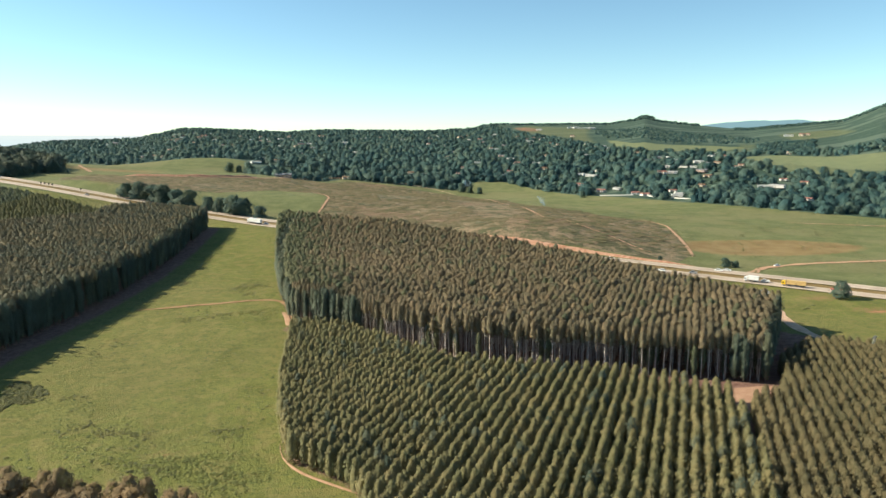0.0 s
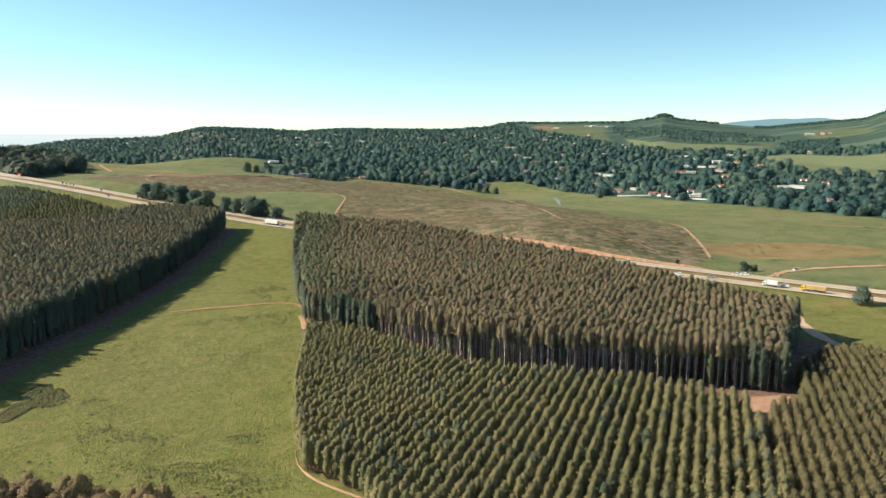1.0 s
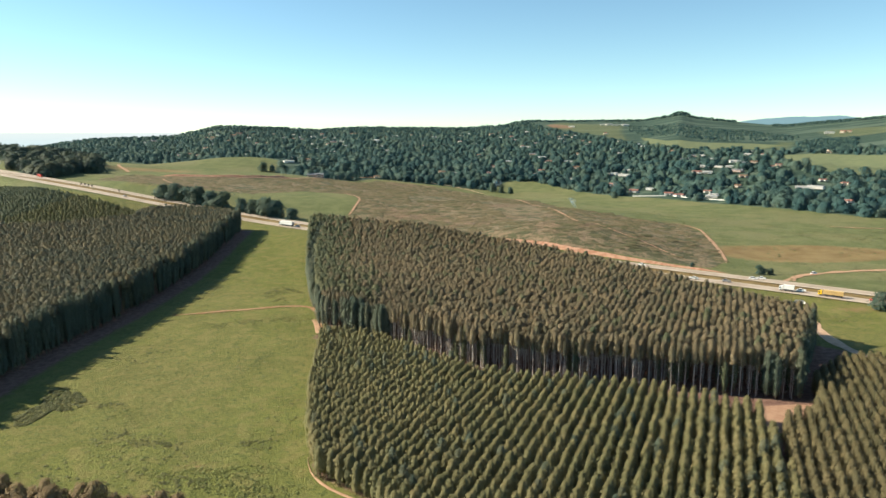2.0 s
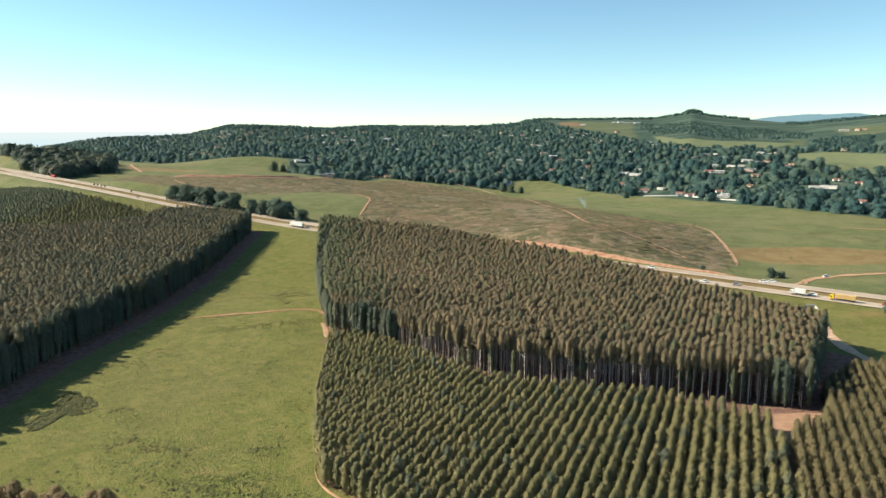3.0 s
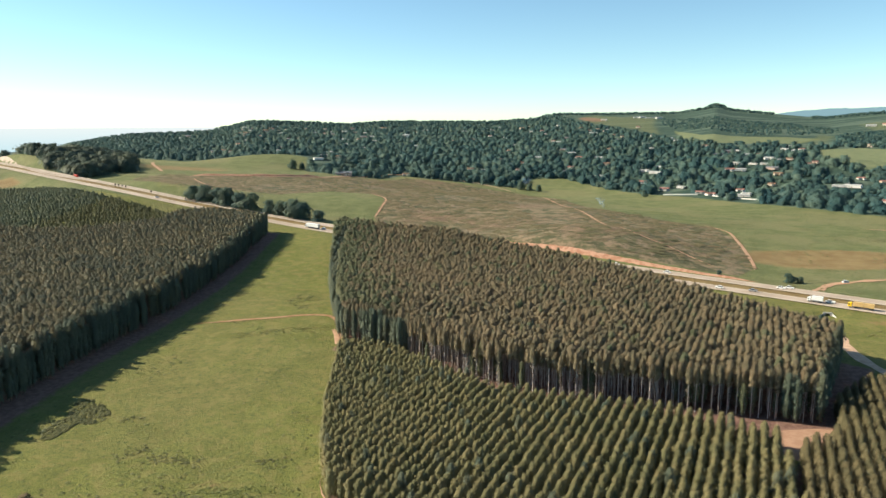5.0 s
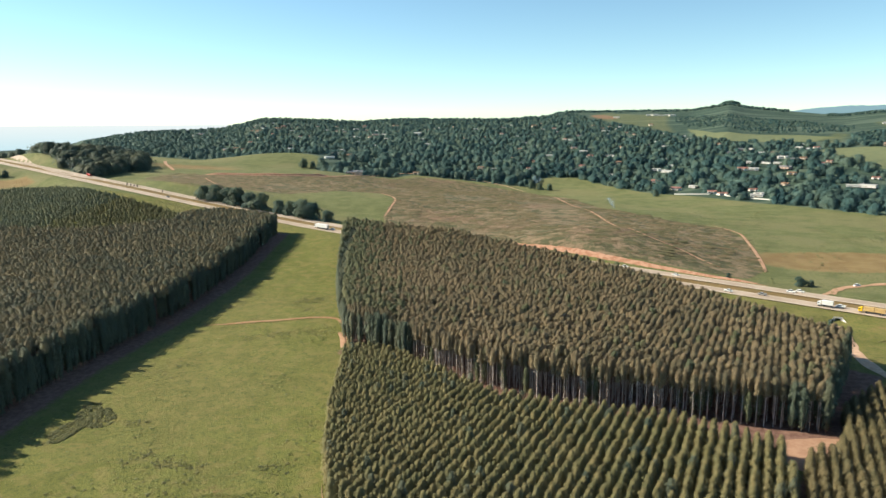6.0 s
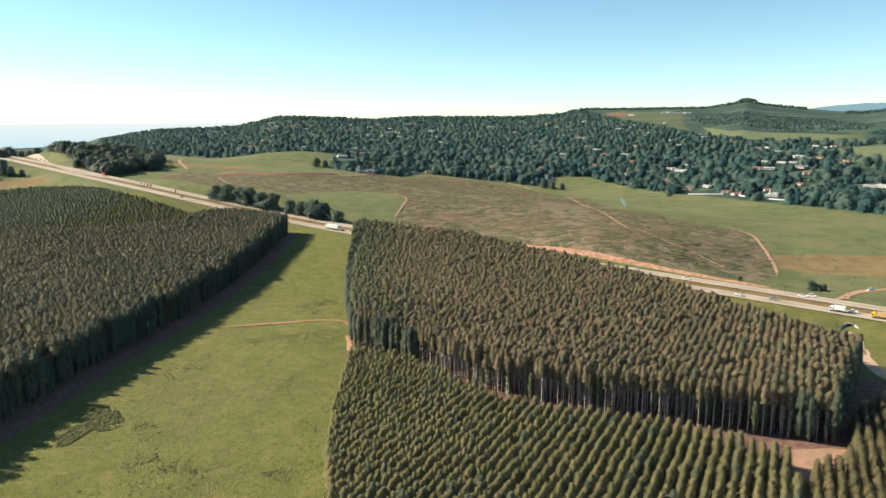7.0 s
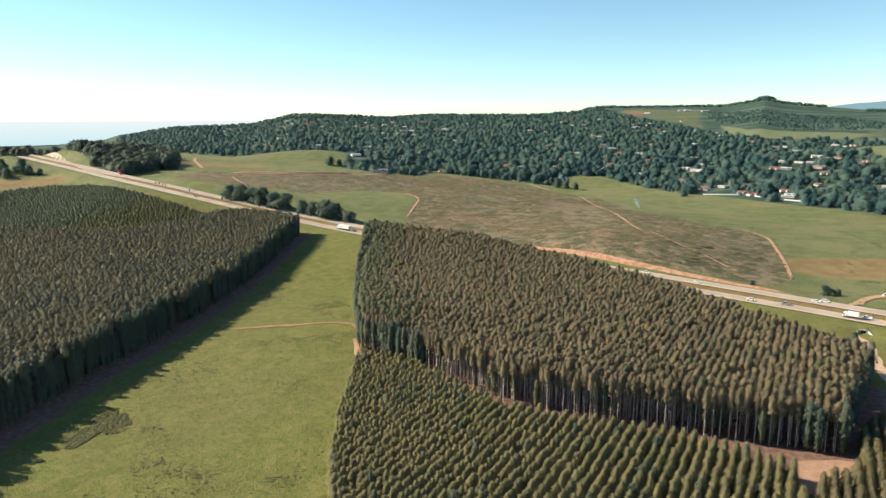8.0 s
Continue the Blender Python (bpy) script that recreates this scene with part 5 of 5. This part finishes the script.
def garden_wall(points, h, label):
    """A plastered wall with a coping along a line, following the land."""
    line = curve(points, 4.0)
    bm, cap = bmesh.new(), bmesh.new()
    for a, b in zip(line[:-1], line[1:]):
        c, d = (a + b) / 2, b - a
        m = pose(c[0], c[1], land(c[0], c[1]), 0, 0, math.degrees(math.atan2(d[1], d[0])))
        l = float(np.linalg.norm(d))
        for tgt, w, z, hh in ((bm, 0.3, h / 2 - 0.3, h), (cap, 0.45, h - 0.22, 0.16)):
            r = bmesh.ops.create_cube(tgt, size=1.0)
            bmesh.ops.transform(tgt, matrix=m @ Matrix.Translation((0, 0, z)) @ Matrix.Diagonal((l + 0.02, w, hh, 1)), verts=r["verts"])
    e = new("garden_wall")
    part("wall", bm, WALLS[0], e)
    part("coping", cap, CONCRETE, e)
    return tagged(e, label, "wall")


garden_wall([(222, 962), (240, 950), (262, 938)], 1.7, "white plastered garden wall below the houses")
garden_wall([(268, 930), (284, 890), (300, 862), (318, 838)], 1.6, "white plastered boundary wall below the houses")


def underpass():
    """Concrete mouth of a farm track's passage below the highway."""
    e = new("underpass")
    part("headwall", blocks(((1.3, 0.5, 3.4), (-2.55, 0, 1.2), 0.05), ((1.3, 0.5, 3.4), (2.55, 0, 1.2), 0.05), ((3.8, 0.5, 0.9), (0, 0, 2.45), 0.04)), CONCRETE, e, "grey concrete headwall")
    for s in (-1, 1):
        bm = blocks(((0.4, 4.6, 2.6), (0, 0, 0), 0.04))
        for v in bm.verts:
            if v.co.y < 0 and v.co.z > 0:
                v.co.z -= 2.1
        o = part("wing_wall", bm, WALLS[0] if s > 0 else CONCRETE, e, "sloping concrete wing wall")
        o.matrix_basis = pose(s * 4.6, -1.8, 1.0, 0, 0, s * 38)
    part("passage", blocks(((0.3, 16, 2.9), (-2.0, 8.2, 0.6)), ((0.3, 16, 2.9), (2.0, 8.2, 0.6)), ((4.2, 16, 0.25), (0, 8.2, 2.0)), ((4.2, 0.3, 2.9), (0, 16.3, 0.6))), CONCRETE, e, "dark concrete passage")
    part("earth_cover", blocks(((6.0, 16, 0.6), (0, 8.4, 2.2), 0.25)), GROUND, e, "grass-covered earth over the passage")
    e.matrix_basis = pose(163.2, 338.2, -0.6, 0, 0, -18)
    e.scale = (0.62, 0.75, 0.75)
    return tagged(e, "concrete underpass mouth with sloping wing walls", "underpass")


underpass()


def mast():
    """A small lattice mast: four legs, cross braces and arms."""
    e = new("power_pylon")
    legs = [(sx * 0.9, sy * 0.9) for sx in (-1, 1) for sy in (-1, 1)]
    hgt = 7.0

    def bar(bm, a, b, r=0.07):
        a, b = Vector(a), Vector(b)
        m = Matrix.Translation((a + b) / 2) @ (b - a).to_track_quat("Z", "Y").to_matrix().to_4x4() @ Matrix.Diagonal((r * 2, r * 2, (b - a).length, 1))
        bmesh.ops.create_cube(bm, size=1.0, matrix=m)

    for x, y in legs:
        bm = bmesh.new()
        bar(bm, (x, y, -0.3), (x * 0.22, y * 0.22, hgt), 0.05)
        part("leg", bm, STEEL, e)
    for k in range(6):
        z0, z1 = hgt * k / 6, hgt * (k + 1) / 6
        f0, f1 = 1 - 0.78 * k / 6, 1 - 0.78 * (k + 1) / 6
        bm = bmesh.new()
        for (ax, ay), (bx, by) in ((legs[0], legs[1]), (legs[1], legs[3]), (legs[3], legs[2]), (legs[2], legs[0])):
            bar(bm, (ax * f0, ay * f0, z0), (bx * f1, by * f1, z1), 0.025)
            bar(bm, (bx * f0, by * f0, z0), (ax * f1, ay * f1, z1), 0.025)
        part("brace", bm, STEEL, e)
    for z in (hgt - 2.4, hgt - 0.8):
        bm = bmesh.new()
        bar(bm, (-2.0, 0, z), (2.0, 0, z), 0.07)
        bar(bm, (-2.0, 0, z), (0, 0, z + 0.7), 0.05)
        bar(bm, (2.0, 0, z), (0, 0, z + 0.7), 0.05)
        part("arm", bm, STEEL, e)
    e.matrix_basis = pose(157, 239, land(157, 239), 0, 0, 30)
    return tagged(e, "small grey lattice power pylon behind the young trees", "pylon")


mast()

# low growth on the meadow
shrub_rng = random.Random(3)


def shrub_shape(rng, r, h, n, size):
    vs, fs = [], []
    for k in range(n):
        a, t = k * 2.39996 + rng.uniform(-0.4, 0.4), (k + 0.5) / n
        q = r * math.sqrt(1 - t * 0.85) * rng.uniform(0.55, 1.05)
        c = Vector((q * math.cos(a), q * math.sin(a), 0.1 + h * t * rng.uniform(0.7, 1.0)))
        nrm = (Vector((math.cos(a) * 0.3, math.sin(a) * 0.3, 1.0)) + Vector((rng.gauss(0, 0.3), rng.gauss(0, 0.3), 0))).normalized()
        side = nrm.cross(Vector((0, 0, 1))).normalized()
        up = side.cross(nrm)
        s = size * rng.uniform(0.7, 1.3)
        b = len(vs)
        vs += [c - up * s, c + side * s * 0.8, c + up * s, c - side * s * 0.8]
        fs += [(b, b + 1, b + 2), (b, b + 2, b + 3)]
    v = np.array([tuple(p) for p in vs])
    out = np.column_stack([v[:, :2] / r * 0.35, np.full(len(v), 1.0)])
    return v, np.array(fs), out / np.linalg.norm(out, axis=1)[:, None]


KINDS["shrub"] = [(shrub_shape(shrub_rng, 0.85, 0.5, 22, 0.28), None) for _ in range(6)], LEAF_SHRUB, BARK_DARK
KINDS["tuft"] = [(shrub_shape(shrub_rng, 0.5, 0.16, 8, 0.22), None) for _ in range(6)], LEAF_GRASS, BARK_DARK


def windrow_shape(rng):
    """A long low heap of branches along x, ragged on top."""
    n, vs, fs = 7, [], []
    length = rng.uniform(5.0, 11.0)
    for i in range(n):
        t = i / (n - 1)
        w = 1.1 * math.sin(math.pi * (0.06 + 0.88 * t)) ** 0.6 * rng.uniform(0.6, 1.2)
        x, h, y = (t - 0.5) * length, 1.0 * rng.uniform(0.35, 1.0) * math.sin(math.pi * (0.08 + 0.84 * t)) ** 0.5, rng.uniform(-0.4, 0.4)
        vs += [(x, y - w, -0.1), (x + rng.uniform(-0.3, 0.3), y, h), (x, y + w, -0.1)]
    for i in range(n - 1):
        a = i * 3
        fs += [(a, a + 3, a + 1), (a + 3, a + 4, a + 1), (a + 1, a + 4, a + 2), (a + 4, a + 5, a + 2)]
    v = np.array(vs)
    out = np.column_stack([np.zeros(len(v)), np.sign(v[:, 1]) * 0.6, np.full(len(v), 1.0)])
    return v, np.array(fs), out / np.linalg.norm(out, axis=1)[:, None]


KINDS["windrow"] = [(windrow_shape(shrub_rng), None) for _ in range(6)], BRUSH, BARK_DARK


def thicket(name, kind, cx, cy, rx, ry, count, label, leaf=None, size=(0.6, 1.3), seed=1):
    """Shrubs gathered round a spot, thinner towards the rim."""
    rng = np.random.default_rng(seed)
    a, q = rng.uniform(0, 6.283, count), np.sqrt(rng.random(count))
    lump = 1 + 0.35 * np.sin(a * 3 + seed) + 0.2 * np.sin(a * 5 + 2 * seed)
    xy = np.stack([cx + rx * q * lump * np.cos(a), cy + ry * q * lump * np.sin(a)], 1)
    return grove(name, kind, xy, label, "shrubs", leaf, False, size, seed=seed)


thicket("scrub_patch", "shrub", -130, 196, 6.5, 13, 900, "dense grey-green scrub patch beside the shaded trees", seed=1, size=(0.45, 0.9))
for i, (x, y, rx, ry, n, lf) in enumerate(((-112, 196, 5, 3, 24, None), (-98, 176, 4, 3, 26, None), (-88, 172, 6, 4, 46, None), (-81, 171, 5, 3, 24, None), (-62, 154, 14, 6, 150, LEAF_GRASS), (-50, 146, 9, 6, 130, LEAF_GRASS),
                                           (-71, 150, 7, 5, 60, None), (-101, 350, 9, 10, 110, None), (-101, 285, 10, 6, 60, None), (-80, 289, 14, 7, 110, LEAF_GRASS), (-59, 172, 6, 3, 30, None), (-96, 330, 6, 8, 40, None), (-110, 280, 8, 6, 36, None))):
    thicket("scrub_patch", "shrub", x, y, rx, ry, n * 2, "low green scrub on the meadow" if lf else "low grey-green scrub on the meadow", lf, (0.22, 0.6), seed=20 + i)
rng0 = np.random.default_rng(99)
spots = np.stack([rng0.uniform(-150, -42, 5200), rng0.uniform(125, 520, 5200)], 1)
keep = np.array([noise.noise((a * 0.06, b * 0.05, 1.0)) + 0.25 * noise.noise((a * 0.25, b * 0.2, 5.0)) > 0.02 for a, b in spots])
keep &= ~inside(spots[:, 0], spots[:, 1], WEST_BLOCK) & ~inside(spots[:, 0], spots[:, 1], TALL_BLOCK) & ~inside(spots[:, 0], spots[:, 1], YOUNG_BLOCK)
low = np.stack([rng0.uniform(-140, -45, 3000), rng0.uniform(135, 430, 3000)], 1)
few = np.array([noise.noise((a * 0.045, b * 0.035, 9.0)) + 0.5 * noise.noise((a * 0.3, b * 0.25, 3.0)) > 0.22 for a, b in low])
few &= ~inside(low[:, 0], low[:, 1], [(a + 12, b) for a, b in WEST_BLOCK]) & ~inside(low[:, 0], low[:, 1], TALL_BLOCK) & ~inside(low[:, 0], low[:, 1], YOUNG_BLOCK)
grove("meadow_scrub", "shrub", low[few], "scattered low grey-green shrubs on the meadow", "shrubs", None, False, (0.25, 0.75), seed=32)
grove("grass_tufts", "tuft", spots[keep], "tufts of taller grass on the meadow", "grass", None, False, (0.3, 1.0), seed=31)
spots = np.stack([rng0.uniform(120, 420, 2600), rng0.uniform(270, 760, 2600)], 1)
side, _ = road_frame(spots[:, 0], spots[:, 1])
keep = (np.abs(side) > 22) & np.array([noise.noise((a * 0.03, b * 0.02, 2.0)) > 0.0 for a, b in spots]) & ~inside(spots[:, 0], spots[:, 1], CUT_FIELD) & ~inside(spots[:, 0], spots[:, 1], SUBURB) & ~inside(spots[:, 0], spots[:, 1], TALL_BLOCK)
grove("pasture_scrub", "shrub", spots[keep], "scattered low scrub on the pasture", "shrubs", None, False, (0.5, 1.6), seed=33)
spots = np.stack([rng0.uniform(-440, 190, 9000), rng0.uniform(450, 1120, 9000)], 1)
side, _ = road_frame(spots[:, 0], spots[:, 1])
keep = (inside(spots[:, 0], spots[:, 1], CUT_FIELD) | inside(spots[:, 0], spots[:, 1], TERRACE)) & (np.abs(side) > 32)
keep &= np.array([noise.noise((a * 0.012, b * 0.010, 4.0)) > -0.25 for a, b in spots])
grove("brush_heaps", "windrow", spots[keep], "long heaps of cut brush and regrowth on the cut-over field", "brush", None, False, (0.5, 1.3), spin=(-0.32, 0.12), seed=35)


def smoke_material():
    """Thin bluish smoke: mostly clear, denser in puffs."""
    g = Graph("thin_smoke", 1.0, 0.0)
    g.b.inputs["Base Color"].default_value = (0.55, 0.68, 0.78, 1.0)
    clear = g.t.nodes.new("ShaderNodeBsdfTransparent")
    mx = g.t.nodes.new("ShaderNodeMixShader")
    g.link(g.math("MULTIPLY", g.ramp(g.noise(0.22, 4, 0.65), 0.42, 0.75), 0.30), mx.inputs[0])
    g.link(clear.outputs[0], mx.inputs[1])
    g.link(g.b.outputs[0], mx.inputs[2])
    g.link(mx.outputs[0], g.t.nodes["Material Output"].inputs["Surface"])
    return g.m


SMOKE = smoke_material()


def smoke_wisp(x, y, height, drift, seed, label):
    """Puffs that rise and drift from a small brush fire."""
    rng = random.Random(seed)
    bm = bmesh.new()
    for k in range(7):
        t = (k + 0.5) / 7
        r = height * (0.10 + 0.16 * t) * rng.uniform(0.8, 1.2)
        m = Matrix.Translation((drift * t * t + rng.uniform(-1, 1), rng.uniform(-2, 2), height * t)) @ Matrix.Diagonal((r * 1.3, r, r, 1))
        ball = bmesh.ops.create_icosphere(bm, subdivisions=2, radius=1.0, matrix=m)
        for v in ball["verts"]:
            v.co += Vector((noise.noise(v.co * 0.35), noise.noise(v.co * 0.35 + Vector((9, 0, 0))), noise.noise(v.co * 0.35 + Vector((0, 9, 0))))) * r * 0.5
    o = part("smoke", bm, SMOKE)
    shade_smooth(o.data)
    o.visible_shadow = False
    o.matrix_basis = pose(x, y, land(x, y))
    return tagged(o, label, "smoke", kind="stuff")


smoke_wisp(31, 1096, 17, 9, 1, "thin blue smoke at the wood's edge")
smoke_wisp(116, 784, 11, -6, 2, "thin pale smoke over the cut-over field")
